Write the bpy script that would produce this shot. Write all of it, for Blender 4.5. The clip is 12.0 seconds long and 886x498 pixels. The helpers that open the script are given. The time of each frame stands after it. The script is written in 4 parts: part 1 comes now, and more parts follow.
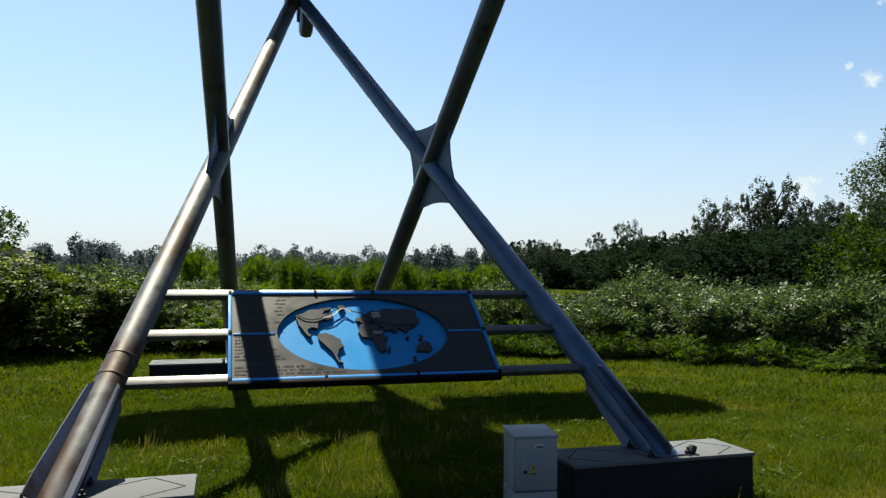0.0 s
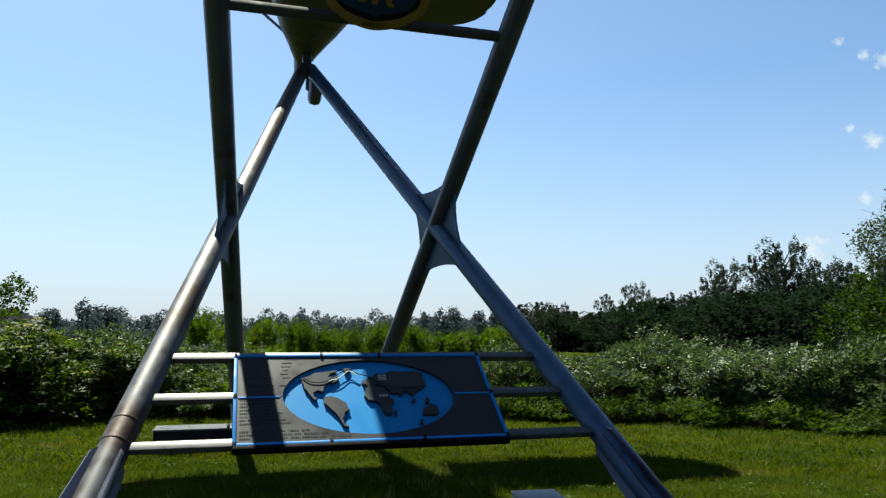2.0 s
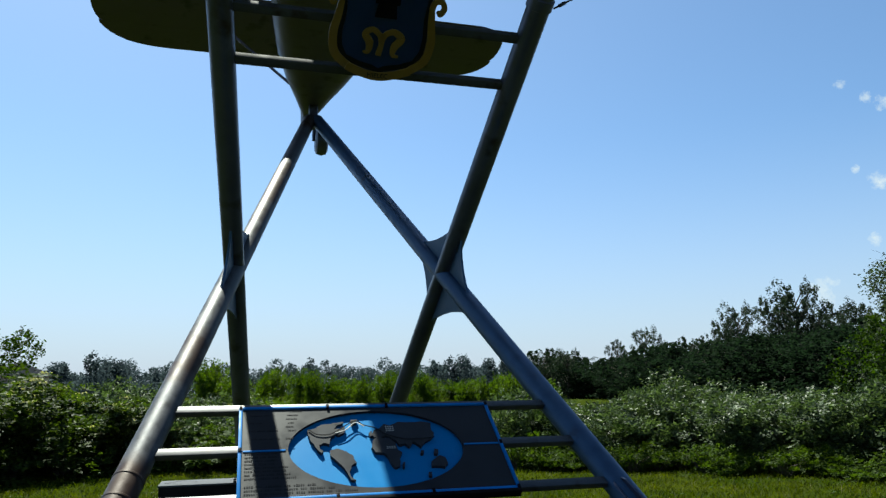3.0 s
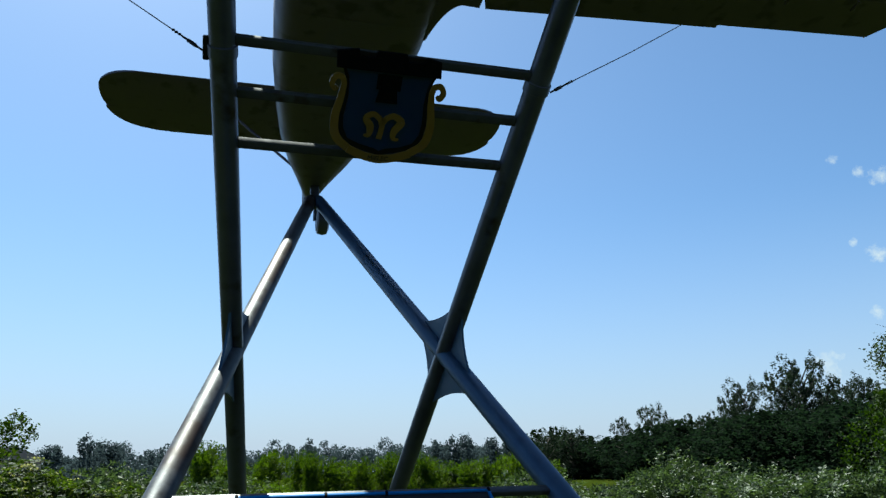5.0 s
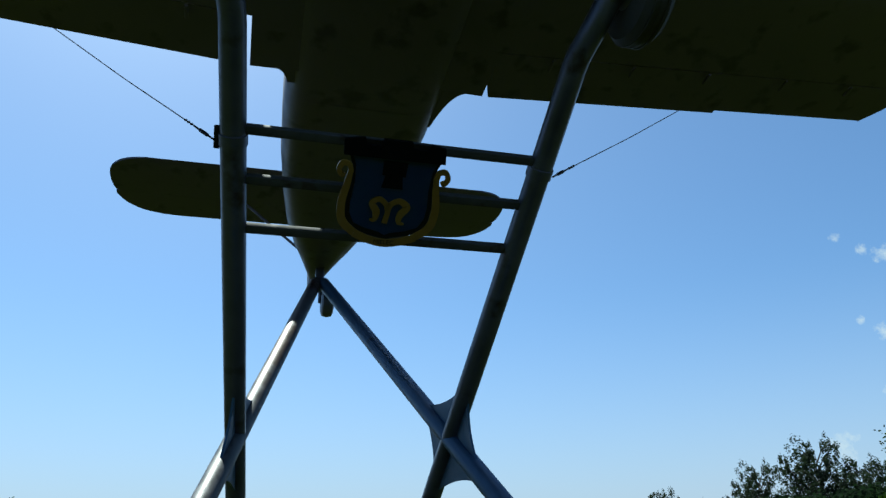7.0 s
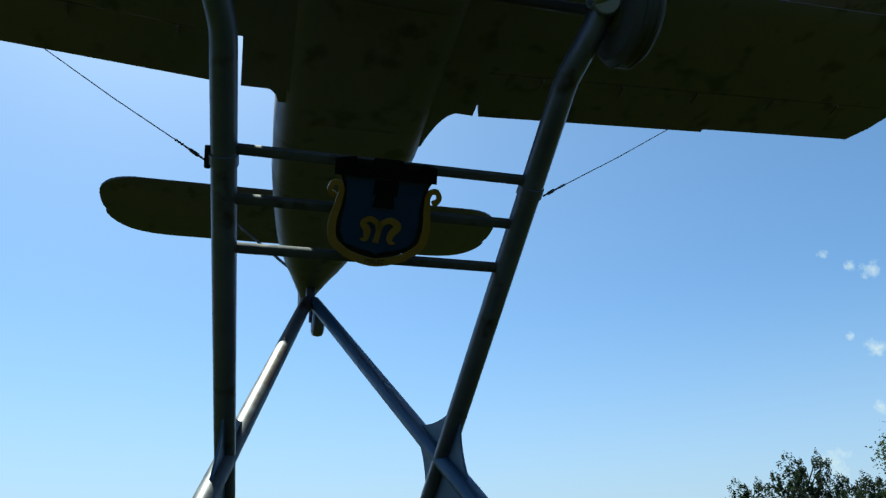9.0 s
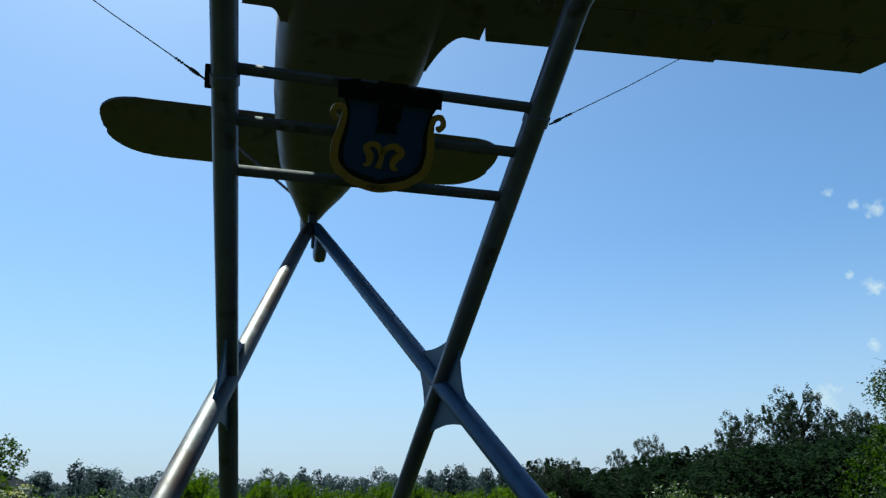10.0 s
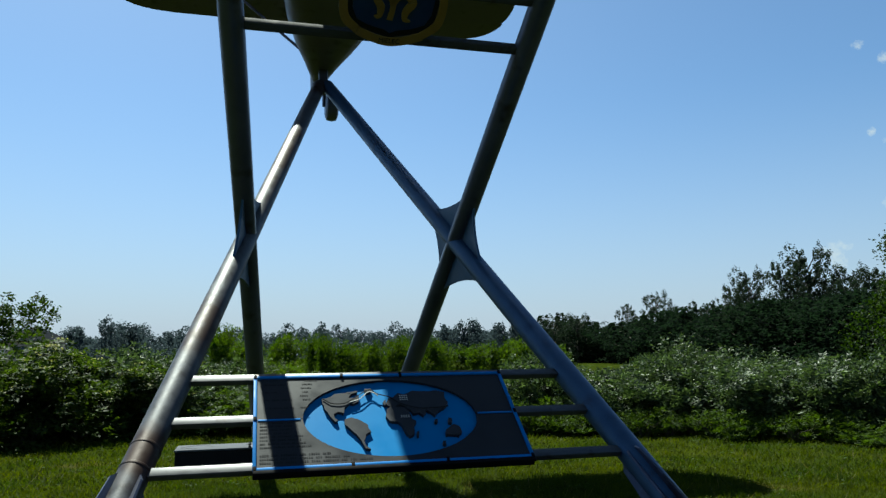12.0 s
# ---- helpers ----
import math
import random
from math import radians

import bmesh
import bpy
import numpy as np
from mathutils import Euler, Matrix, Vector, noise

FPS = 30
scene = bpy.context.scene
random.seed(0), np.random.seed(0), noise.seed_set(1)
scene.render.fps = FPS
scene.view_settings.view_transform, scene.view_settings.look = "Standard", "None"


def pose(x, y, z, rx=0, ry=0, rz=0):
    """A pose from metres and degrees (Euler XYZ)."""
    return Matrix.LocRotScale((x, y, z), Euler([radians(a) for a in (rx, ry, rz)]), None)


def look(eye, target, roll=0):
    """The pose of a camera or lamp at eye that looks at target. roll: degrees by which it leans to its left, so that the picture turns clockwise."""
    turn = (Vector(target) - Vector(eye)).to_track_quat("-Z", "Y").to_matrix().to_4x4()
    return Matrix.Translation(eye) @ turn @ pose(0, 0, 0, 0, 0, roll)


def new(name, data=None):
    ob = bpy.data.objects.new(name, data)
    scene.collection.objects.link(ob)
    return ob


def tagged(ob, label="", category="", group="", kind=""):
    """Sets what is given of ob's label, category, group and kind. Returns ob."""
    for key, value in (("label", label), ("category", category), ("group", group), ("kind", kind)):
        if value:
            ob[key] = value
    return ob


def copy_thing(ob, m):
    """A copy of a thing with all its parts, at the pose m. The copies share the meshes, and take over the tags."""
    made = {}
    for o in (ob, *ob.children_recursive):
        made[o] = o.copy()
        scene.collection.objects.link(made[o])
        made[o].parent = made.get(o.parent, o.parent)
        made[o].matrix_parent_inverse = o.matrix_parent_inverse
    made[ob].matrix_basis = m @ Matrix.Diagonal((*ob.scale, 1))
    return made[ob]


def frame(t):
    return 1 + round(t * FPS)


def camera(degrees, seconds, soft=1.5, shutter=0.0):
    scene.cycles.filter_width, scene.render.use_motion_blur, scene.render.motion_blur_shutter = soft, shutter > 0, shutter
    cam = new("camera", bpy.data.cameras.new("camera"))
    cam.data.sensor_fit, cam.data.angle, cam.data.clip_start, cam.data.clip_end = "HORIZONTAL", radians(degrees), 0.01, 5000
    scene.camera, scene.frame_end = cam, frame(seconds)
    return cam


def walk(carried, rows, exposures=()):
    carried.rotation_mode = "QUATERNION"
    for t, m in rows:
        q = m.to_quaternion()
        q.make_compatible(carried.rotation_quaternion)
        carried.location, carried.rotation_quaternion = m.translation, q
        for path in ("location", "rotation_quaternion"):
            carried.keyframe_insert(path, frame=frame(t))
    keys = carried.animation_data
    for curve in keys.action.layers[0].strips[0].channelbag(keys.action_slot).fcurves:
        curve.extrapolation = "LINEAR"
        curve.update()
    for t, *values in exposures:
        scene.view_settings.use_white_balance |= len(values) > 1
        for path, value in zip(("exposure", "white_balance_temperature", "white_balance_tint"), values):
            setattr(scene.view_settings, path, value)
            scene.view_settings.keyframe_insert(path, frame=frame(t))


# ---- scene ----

# x: across the stand, y: along the aircraft from nose to tail, z: up; the origin lies between the two front feet
cam = camera(62.3, 12.0, 1.35)


def aim(x, y, z, yaw, pitch, lean):
    return pose(x, y, z, 90 + pitch, 0, yaw) @ pose(0, 0, 0, 0, 0, -lean)


ROWS = [
    (0.0, -1.072, -4.675, 1.604, -16.66, 2.2, -0.3),
    (0.5, -1.075, -4.684, 1.59, -16.48, 3.36, -0.45),
    (1.0, -1.075, -4.685, 1.593, -16.22, 4.44, -0.6),
    (1.5, -1.067, -4.689, 1.588, -16.09, 6.03, -0.1),
    (2.0, -1.07, -4.695, 1.592, -16.1, 7.11, 0.02),
    (2.5, -1.053, -4.679, 1.592, -15.62, 8.98, 0.65),
    (4.5, -1.035, -4.636, 1.629, -15.31, 15.22, 1.21),
    (5.0, -1.039, -4.644, 1.634, -15.56, 16.78, 1.34),
    (5.5, -1.044, -4.656, 1.649, -15.37, 18.22, 1.29),
    (6.0, -1.04, -4.643, 1.646, -15.29, 20.36, 1.55),
    (6.5, -1.053, -4.66, 1.655, -15.33, 22.21, 1.65),
    (7.0, -1.055, -4.667, 1.653, -15.39, 23.03, 1.62),
    (8.8, -1.053, -4.665, 1.655, -15.85, 25.01, 2.37),
    (9.0, -1.057, -4.669, 1.664, -16.21, 24.41, 2.16),
    (9.5, -1.071, -4.695, 1.652, -15.85, 20.71, 1.19),
    (10.0, -1.047, -4.634, 1.655, -15.84, 18.96, 0.76),
    (10.5, -1.024, -4.588, 1.663, -15.78, 16.71, 0.46),
    (11.0, -1.029, -4.579, 1.662, -15.19, 13.73, 0.57),
    (11.5, -1.034, -4.581, 1.654, -14.77, 10.14, 0.53),
    (12.0, -1.055, -4.609, 1.641, -14.63, 8.07, 0.81),
]
walk(cam, [(t, aim(*row)) for t, *row in ROWS], [(0.0, 2.05, 7750, -1), (1.5, 2.01, 7400, -2), (2.5, 1.87, 6850, -4), (4.5, 1.75, 6350, -6), (7.0, 1.63, 6100, -9), (9.0, 1.73, 6250, -11), (9.5, 1.73, 6150, -10), (10.5, 1.64, 6200, -9), (12.0, 1.58, 6450, -8)])

# ---- light ----
SUN_WAY = Vector((-0.15, 0.572, 1.0)).normalized()
world = bpy.data.worlds.new("sky")
scene.world = world
world.use_nodes = True
wn, wl = world.node_tree.nodes, world.node_tree.links
sky = wn.new("ShaderNodeTexSky")
sky.sky_type = "NISHITA"
sky.sun_disc = False
sky.sun_elevation = math.asin(SUN_WAY.z)
sky.sun_rotation = math.atan2(SUN_WAY.x, SUN_WAY.y)
sky.air_density, sky.dust_density, sky.ozone_density = 0.88, 0.95, 8.0
wn["Background"].inputs["Strength"].default_value = 0.05
at = wn.new("ShaderNodeTexCoord")
puff = wn.new("ShaderNodeTexNoise")
puff.inputs["Scale"].default_value, puff.inputs["Detail"].default_value, puff.inputs["Roughness"].default_value = 60, 8, 0.68
wl.new(at.outputs["Generated"], puff.inputs["Vector"])
shade = sky.outputs[0]
# pale summer haze low down all round the horizon
rise, low, thin, haze = wn.new("ShaderNodeSeparateXYZ"), wn.new("ShaderNodeMapRange"), wn.new("ShaderNodeMath"), wn.new("ShaderNodeMix")
wl.new(at.outputs["Generated"], rise.inputs[0])
wl.new(rise.outputs["Z"], low.inputs[0])
low.inputs[1].default_value, low.inputs[2].default_value, low.inputs[3].default_value, low.inputs[4].default_value = 0.0, 0.34, 1.0, 0.0
thin.operation = "POWER"
thin.inputs[1].default_value = 1.6
wl.new(low.outputs[0], thin.inputs[0])
haze.data_type = "RGBA"
haze.inputs[7].default_value = (3.42, 3.74, 4.85, 1)
wl.new(thin.outputs[0], haze.inputs[0])
wl.new(shade, haze.inputs[6])
shade = haze.outputs[2]
ragged = wn.new("ShaderNodeMapRange")
ragged.clamp = False
ragged.inputs[1].default_value, ragged.inputs[2].default_value, ragged.inputs[3].default_value, ragged.inputs[4].default_value = 0.25, 0.75, 0.0, 1.15
wl.new(puff.outputs["Fac"], ragged.inputs[0])
# small fair-weather clouds: heading in degrees from the y axis, height in degrees, radius in degrees
for heading, height, radius in ((45.5, 20.3, 0.8), (46.9, 19.1, 0.8), (48.3, 18.7, 1.3), (47.1, 13.5, 1.2), (45.8, 14.4, 0.6), (43.0, 6.3, 2.1), (46.4, 9.5, 0.9)):
    near = wn.new("ShaderNodeVectorMath")
    near.operation = "DOT_PRODUCT"
    wl.new(at.outputs["Generated"], near.inputs[0])
    near.inputs[1].default_value = (math.sin(radians(heading)) * math.cos(radians(height)), math.cos(radians(heading)) * math.cos(radians(height)), math.sin(radians(height)))
    fade = wn.new("ShaderNodeMapRange")
    fade.inputs[1].default_value, fade.inputs[2].default_value = math.cos(radians(radius)), 1.0
    fade.inputs[3].default_value, fade.inputs[4].default_value = -1.2, 0.12
    wl.new(near.outputs["Value"], fade.inputs[0])
    level = wn.new("ShaderNodeMath")
    level.operation = "ADD"
    wl.new(fade.outputs[0], level.inputs[0])
    wl.new(ragged.outputs[0], level.inputs[1])
    soft = wn.new("ShaderNodeMapRange")
    soft.inputs[1].default_value, soft.inputs[2].default_value, soft.inputs[4].default_value = 0.34, 1.0, 0.7
    wl.new(level.outputs[0], soft.inputs[0])
    cloud = wn.new("ShaderNodeMix")
    cloud.data_type = "RGBA"
    cloud.inputs[7].default_value = (5.2, 5.4, 5.6, 1)
    wl.new(soft.outputs[0], cloud.inputs[0])
    wl.new(shade, cloud.inputs[6])
    shade = cloud.outputs[2]
wl.new(shade, wn["Background"].inputs["Color"])
sun = new("sun", bpy.data.lights.new("sun", "SUN"))
sun.data.energy, sun.data.angle, sun.data.color = 5.0, radians(0.53), (1.0, 0.965, 0.92)
sun.matrix_world = look(SUN_WAY * 60, (0, 0, 0))


# ---- materials ----
def material(name, a, b, scale=6.0, rough=0.6, metal=0.0, bump=0.15, fine=60.0, spots=None, spot_scale=2.0, spot_level=0.62, sheen=0.4):
    """Two colours mixed by coarse and fine noise, optional stains of a third, and fine relief."""
    m = bpy.data.materials.new(name)
    m.use_nodes = True
    n, l = m.node_tree.nodes, m.node_tree.links
    p = n["Principled BSDF"]
    at = n.new("ShaderNodeTexCoord")
    big, small = n.new("ShaderNodeTexNoise"), n.new("ShaderNodeTexNoise")
    big.inputs["Scale"].default_value, big.inputs["Detail"].default_value = scale, 6
    small.inputs["Scale"].default_value, small.inputs["Detail"].default_value = fine, 4
    l.new(at.outputs["Object"], big.inputs["Vector"])
    l.new(at.outputs["Object"], small.inputs["Vector"])
    blend = n.new("ShaderNodeMath")
    blend.operation = "MULTIPLY_ADD"
    blend.inputs[1].default_value = 0.35
    l.new(small.outputs["Fac"], blend.inputs[0])
    half = n.new("ShaderNodeMath")
    half.operation = "MULTIPLY_ADD"
    half.inputs[1].default_value, half.inputs[2].default_value = 1.5, -0.45
    l.new(big.outputs["Fac"], half.inputs[0])
    l.new(half.outputs[0], blend.inputs[2])
    mix = n.new("ShaderNodeMix")
    mix.data_type = "RGBA"
    mix.inputs[6].default_value, mix.inputs[7].default_value = (*a, 1), (*b, 1)
    l.new(blend.outputs[0], mix.inputs[0])
    out = mix.outputs[2]
    if spots:
        s = n.new("ShaderNodeTexNoise")
        s.inputs["Scale"].default_value, s.inputs["Detail"].default_value = spot_scale, 5
        l.new(at.outputs["Object"], s.inputs["Vector"])
        r = n.new("ShaderNodeValToRGB")
        r.color_ramp.elements[0].position, r.color_ramp.elements[1].position = spot_level, spot_level + 0.1
        l.new(s.outputs["Fac"], r.inputs[0])
        stain = n.new("ShaderNodeMix")
        stain.data_type = "RGBA"
        stain.inputs[7].default_value = (*spots, 1)
        l.new(r.outputs[0], stain.inputs[0])
        l.new(out, stain.inputs[6])
        out = stain.outputs[2]
    l.new(out, p.inputs["Base Color"])
    worn = n.new("ShaderNodeMapRange")
    worn.inputs[1].default_value, worn.inputs[2].default_value = 0.3, 0.7
    worn.inputs[3].default_value, worn.inputs[4].default_value = max(0.05, rough - 0.1), min(1.0, rough + 0.1)
    l.new(big.outputs["Fac"], worn.inputs[0])
    l.new(worn.outputs[0], p.inputs["Roughness"])
    p.inputs["Metallic"].default_value = metal
    p.inputs["Specular IOR Level"].default_value = sheen
    if bump:
        bp = n.new("ShaderNodeBump")
        bp.inputs["Strength"].default_value, bp.inputs["Distance"].default_value = bump, 0.01
        l.new(small.outputs["Fac"], bp.inputs["Height"])
        l.new(bp.outputs[0], p.inputs["Normal"])
    return m


def leaf_material(name, a, b, through_light=0.45, gloss=0.35, patch=0.0, sheen=0.12, tint=(1.5, 1.5, 0.5)):
    """Leaves: each island its own shade between a and b, light passing through."""
    m = bpy.data.materials.new(name)
    m.use_nodes = True
    n, l = m.node_tree.nodes, m.node_tree.links
    p = n["Principled BSDF"]
    geo, mix = n.new("ShaderNodeNewGeometry"), n.new("ShaderNodeMix")
    mix.data_type = "RGBA"
    mix.inputs[6].default_value, mix.inputs[7].default_value = (*a, 1), (*b, 1)
    shade = geo.outputs["Random Per Island"]
    if patch:
        at, big, both = n.new("ShaderNodeTexCoord"), n.new("ShaderNodeTexNoise"), n.new("ShaderNodeMath")
        big.inputs["Scale"].default_value, big.inputs["Detail"].default_value = patch, 5
        l.new(at.outputs["Object"], big.inputs["Vector"])
        steep = n.new("ShaderNodeMapRange")
        steep.inputs[1].default_value, steep.inputs[2].default_value = 0.35, 0.65
        l.new(big.outputs["Fac"], steep.inputs[0])
        both.operation = "MULTIPLY_ADD"
        both.inputs[1].default_value = 0.5
        l.new(shade, both.inputs[0])
        part_of = n.new("ShaderNodeMath")
        part_of.operation = "MULTIPLY"
        part_of.inputs[1].default_value = 0.5
        l.new(steep.outputs[0], part_of.inputs[0])
        l.new(part_of.outputs[0], both.inputs[2])
        shade = both.outputs[0]
    l.new(shade, mix.inputs[0])
    l.new(mix.outputs[2], p.inputs["Base Color"])
    p.inputs["Roughness"].default_value = gloss + 0.2
    p.inputs["Specular IOR Level"].default_value = sheen
    tr, add = n.new("ShaderNodeBsdfTranslucent"), n.new("ShaderNodeMixShader")
    warm = n.new("ShaderNodeMix")
    warm.data_type, warm.blend_type = "RGBA", "MULTIPLY"
    warm.inputs[0].default_value = 1.0
    warm.inputs[7].default_value = (*tint, 1)
    l.new(mix.outputs[2], warm.inputs[6])
    l.new(warm.outputs[2], tr.inputs["Color"])
    add.inputs[0].default_value = through_light
    l.new(p.outputs[0], add.inputs[1])
    l.new(tr.outputs[0], add.inputs[2])
    l.new(add.outputs[0], n["Material Output"].inputs["Surface"])
    return m


STEEL = material("grey_painted_steel", (0.046, 0.05, 0.074), (0.09, 0.098, 0.136), 3, 0.38, 0.5, 0.08, 90, (0.032, 0.025, 0.026), 2.6, 0.6)
# weathered grey leg paint with the blue skylight of the shaded side mixed in
STEEL_SKYLIT = material("weathered_sky_tinted_steel", (0.02, 0.048, 0.096), (0.045, 0.092, 0.168), 7, 0.48, 0.5, 0.08, 90, (0.024, 0.024, 0.03), 2.4, 0.62)
RUNG = material("dull_grey_bar", (0.035, 0.037, 0.04), (0.06, 0.062, 0.064), 8, 0.85, 0, 0.1, 120, (0.03, 0.024, 0.02), 5, 0.62, 0.1)
STEEL_RUSTY = material("rust_stained_steel", (0.013, 0.014, 0.0165), (0.088, 0.093, 0.106), 9, 0.52, 0.25, 0.05, 60, (0.022, 0.01, 0.0065), 1.2, 0.51, 0.2)
STEEL_WORN = material("galvanised_bar", (0.042, 0.043, 0.047), (0.074, 0.075, 0.08), 8, 0.48, 0.55, 0.05, 120, (0.034, 0.028, 0.025), 6, 0.6, 0.25)
BLACK = material("black_paint", (0.003, 0.003, 0.004), (0.006, 0.006, 0.007), 12, 0.7, 0, 0.05, sheen=0.03)
DARK = material("dark_fittings", (0.007, 0.0068, 0.007), (0.016, 0.0155, 0.0155), 12, 0.6, sheen=0.15)
# far darker than bare concrete: the shade on the block sides is in this colour
CONCRETE = material("shade_darkened_concrete", (0.0065, 0.0066, 0.0072), (0.0125, 0.0126, 0.013), 5, 0.85, 0, 0.4, 80, (0.01, 0.0098, 0.009), 3, 0.58, 0.08)
SLAB = material("pale_slab", (0.05, 0.054, 0.062), (0.074, 0.079, 0.088), 4, 0.9, 0, 0.25, 80, (0.038, 0.039, 0.042), 4, 0.58, 0.1)
OLIVE = material("olive_aircraft_paint", (0.052, 0.045, 0.07), (0.08, 0.068, 0.1), 2.2, 0.5, 0, 0.05, 50, (0.026, 0.0215, 0.033), 3.0, 0.58)
RUBBER = material("tyre_rubber", (0.0156, 0.0156, 0.0164), (0.0351, 0.0351, 0.0351), 10, 0.75)
HUB = material("hub_paint", (0.112, 0.119, 0.13), (0.154, 0.161, 0.175), 8, 0.4, 0.3)
BLUE = material("blue_frame_paint", (0.004, 0.1, 0.31), (0.007, 0.13, 0.36), 10, 0.5, 0, 0.03, sheen=0.06)
SEA = material("sea_blue_paint", (0.004, 0.112, 0.29), (0.006, 0.135, 0.325), 4, 0.5, 0, 0.02, 60, (0.01, 0.145, 0.325), 3, 0.7, 0.05)
BOARD = material("grey_board", (0.0145, 0.016, 0.0195), (0.02, 0.022, 0.026), 6, 0.42, 0, 0.02, 80, sheen=0.085)
LAND = material("grey_land_relief", (0.021, 0.0225, 0.0265), (0.031, 0.033, 0.038), 8, 0.45, 0, 0.02, sheen=0.05)
INK = material("dark_lettering", (0.0156, 0.0156, 0.0172), (0.0273, 0.0273, 0.0273), 20, 0.9, sheen=0.03)
PALE = material("pale_line", (0.225, 0.225, 0.217), (0.262, 0.262, 0.254), 20, 0.5)
CABINET = material("light_grey_plastic", (0.108, 0.122, 0.142), (0.135, 0.15, 0.17), 5, 0.5, 0, 0.04, 90)
YELLOW = material("yellow_sign", (0.211, 0.168, 0.00842), (0.225, 0.186, 0.0168), 20, 0.5)
SHIELD_BLUE = material("heraldic_blue", (0.00354, 0.0155, 0.062), (0.00531, 0.0221, 0.0796), 6, 0.4, 0, 0.08)
GOLD = material("gold_paint", (0.141, 0.0831, 0.0128), (0.192, 0.115, 0.0192), 8, 0.45, 0, 0.1)
CABLE = material("steel_cable", (0.078, 0.078, 0.0858), (0.125, 0.125, 0.133), 30, 0.5, 0.6)
BARK = material("bark", (0.0229, 0.018, 0.0131), (0.0459, 0.0377, 0.0295), 5, 0.9, 0, 0.6, 30)
WALL = material("pink_render", (0.39, 0.265, 0.218), (0.452, 0.328, 0.273), 2, 0.9)
ROOF = material("pale_pink_roof", (0.28, 0.2, 0.18), (0.34, 0.25, 0.22), 3, 0.85)
GLASS = material("window_glass", (0.0156, 0.0234, 0.0312), (0.0312, 0.039, 0.0468), 3, 0.08)
GROUND = material("lawn_ground", (0.009, 0.017, 0.002), (0.022, 0.027, 0.0035), 0.9, 1.0, 0, 0.9, 45, (0.034, 0.031, 0.008), 0.45, 0.6, 0.0)
GRASS = leaf_material("grass_blades", (0.0088, 0.0225, 0.0008), (0.048, 0.058, 0.0016), 0.42, 0.5, 0.9, 0.08)
STRAW = leaf_material("dry_stalks", (0.0819, 0.0737, 0.0328), (0.115, 0.101, 0.0491), 0.3, 0.6)
ELDER = leaf_material("elder_leaves", (0.006, 0.014, 0.002), (0.038, 0.062, 0.009), 0.4, 0.4, 0, 0.1)
SILVER = leaf_material("grey_green_leaves", (0.0045, 0.012, 0.0028), (0.068, 0.096, 0.046), 0.32, 0.3, 0, 0.14, (1.25, 1.35, 0.65))
WILLOW = leaf_material("bright_willow_leaves", (0.00946, 0.0258, 0.00172), (0.0516, 0.08428, 0.00688), 0.5, 0.4, 0.35)
WHITEWILLOW = leaf_material("white_willow_leaves", (0.014, 0.022, 0.012), (0.036, 0.05, 0.03), 0.45, 0.6, 0, 0.1, (1.1, 1.15, 0.85))
MAPLE = leaf_material("maple_leaves", (0.006, 0.0155, 0.0013), (0.019, 0.038, 0.0033), 0.42, 0.4, 0, 0.08)
NETTLE = leaf_material("nettle_leaves", (0.012, 0.028, 0.0026), (0.042, 0.07, 0.008), 0.42, 0.5)
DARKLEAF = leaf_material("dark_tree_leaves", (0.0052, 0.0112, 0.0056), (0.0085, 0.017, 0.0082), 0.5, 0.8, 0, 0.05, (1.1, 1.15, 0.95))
GREYLEAF = leaf_material("poplar_leaves", (0.0075, 0.0135, 0.0085), (0.018, 0.028, 0.0165), 0.45, 0.6, 0, 0.1, (1.1, 1.15, 0.9))
# distance haze is put into this blue-grey leaf colour
FARLEAF = leaf_material("haze_tinted_far_leaves", (0.032, 0.045, 0.049), (0.038, 0.053, 0.057), 0.5, 0.8, 0, 0.0, (1.0, 1.0, 1.0))
BLOSSOM = leaf_material("elder_blossom", (0.2, 0.2, 0.14), (0.3, 0.3, 0.22), 0.3, 0.7)


# ---- mesh helpers ----
def part(name, bm, mat, parent=None, label="", smooth=True):
    bmesh.ops.recalc_face_normals(bm, faces=bm.faces)
    me = bpy.data.meshes.new(name)
    bm.to_mesh(me)
    bm.free()
    me.materials.append(mat)
    if smooth:
        for f in me.polygons:
            f.use_smooth = True
        me.set_sharp_from_angle(angle=radians(28))
    ob = new(name, me)
    if parent:
        ob.parent = parent
    if label:
        ob["label"] = label
    return ob


def thing(name, label, category, group="", at=None, kind=""):
    ob = new(name)
    if at is not None:
        ob.matrix_world = at
    return tagged(ob, label, category, group, kind)


def box(sx, sy, sz, m=None, bevel=0.0, bm=None):
    bm = bm or bmesh.new()
    made = bmesh.ops.create_cube(bm, size=1.0, matrix=Matrix.Diagonal((sx, sy, sz, 1)))
    if bevel:
        edges = list({e for v in made["verts"] for e in v.link_edges})
        r = bmesh.ops.bevel(bm, geom=edges, offset=bevel, segments=2, profile=0.5, affect="EDGES")
    if m is not None:
        bmesh.ops.transform(bm, matrix=m, verts=bm.verts)
    return bm


def rings(rows, bm=None, caps=True, closed=True):
    """Skins a list of rings of points."""
    bm = bm or bmesh.new()
    vs = [[bm.verts.new(p) for p in row] for row in rows]
    k = len(rows[0])
    for a, b in zip(vs, vs[1:]):
        for i in range(k if closed else k - 1):
            j = (i + 1) % k
            bm.faces.new((a[i], a[j], b[j], b[i]))
    if caps:
        bm.faces.new(vs[0])
        bm.faces.new(vs[-1][::-1])
    return bm


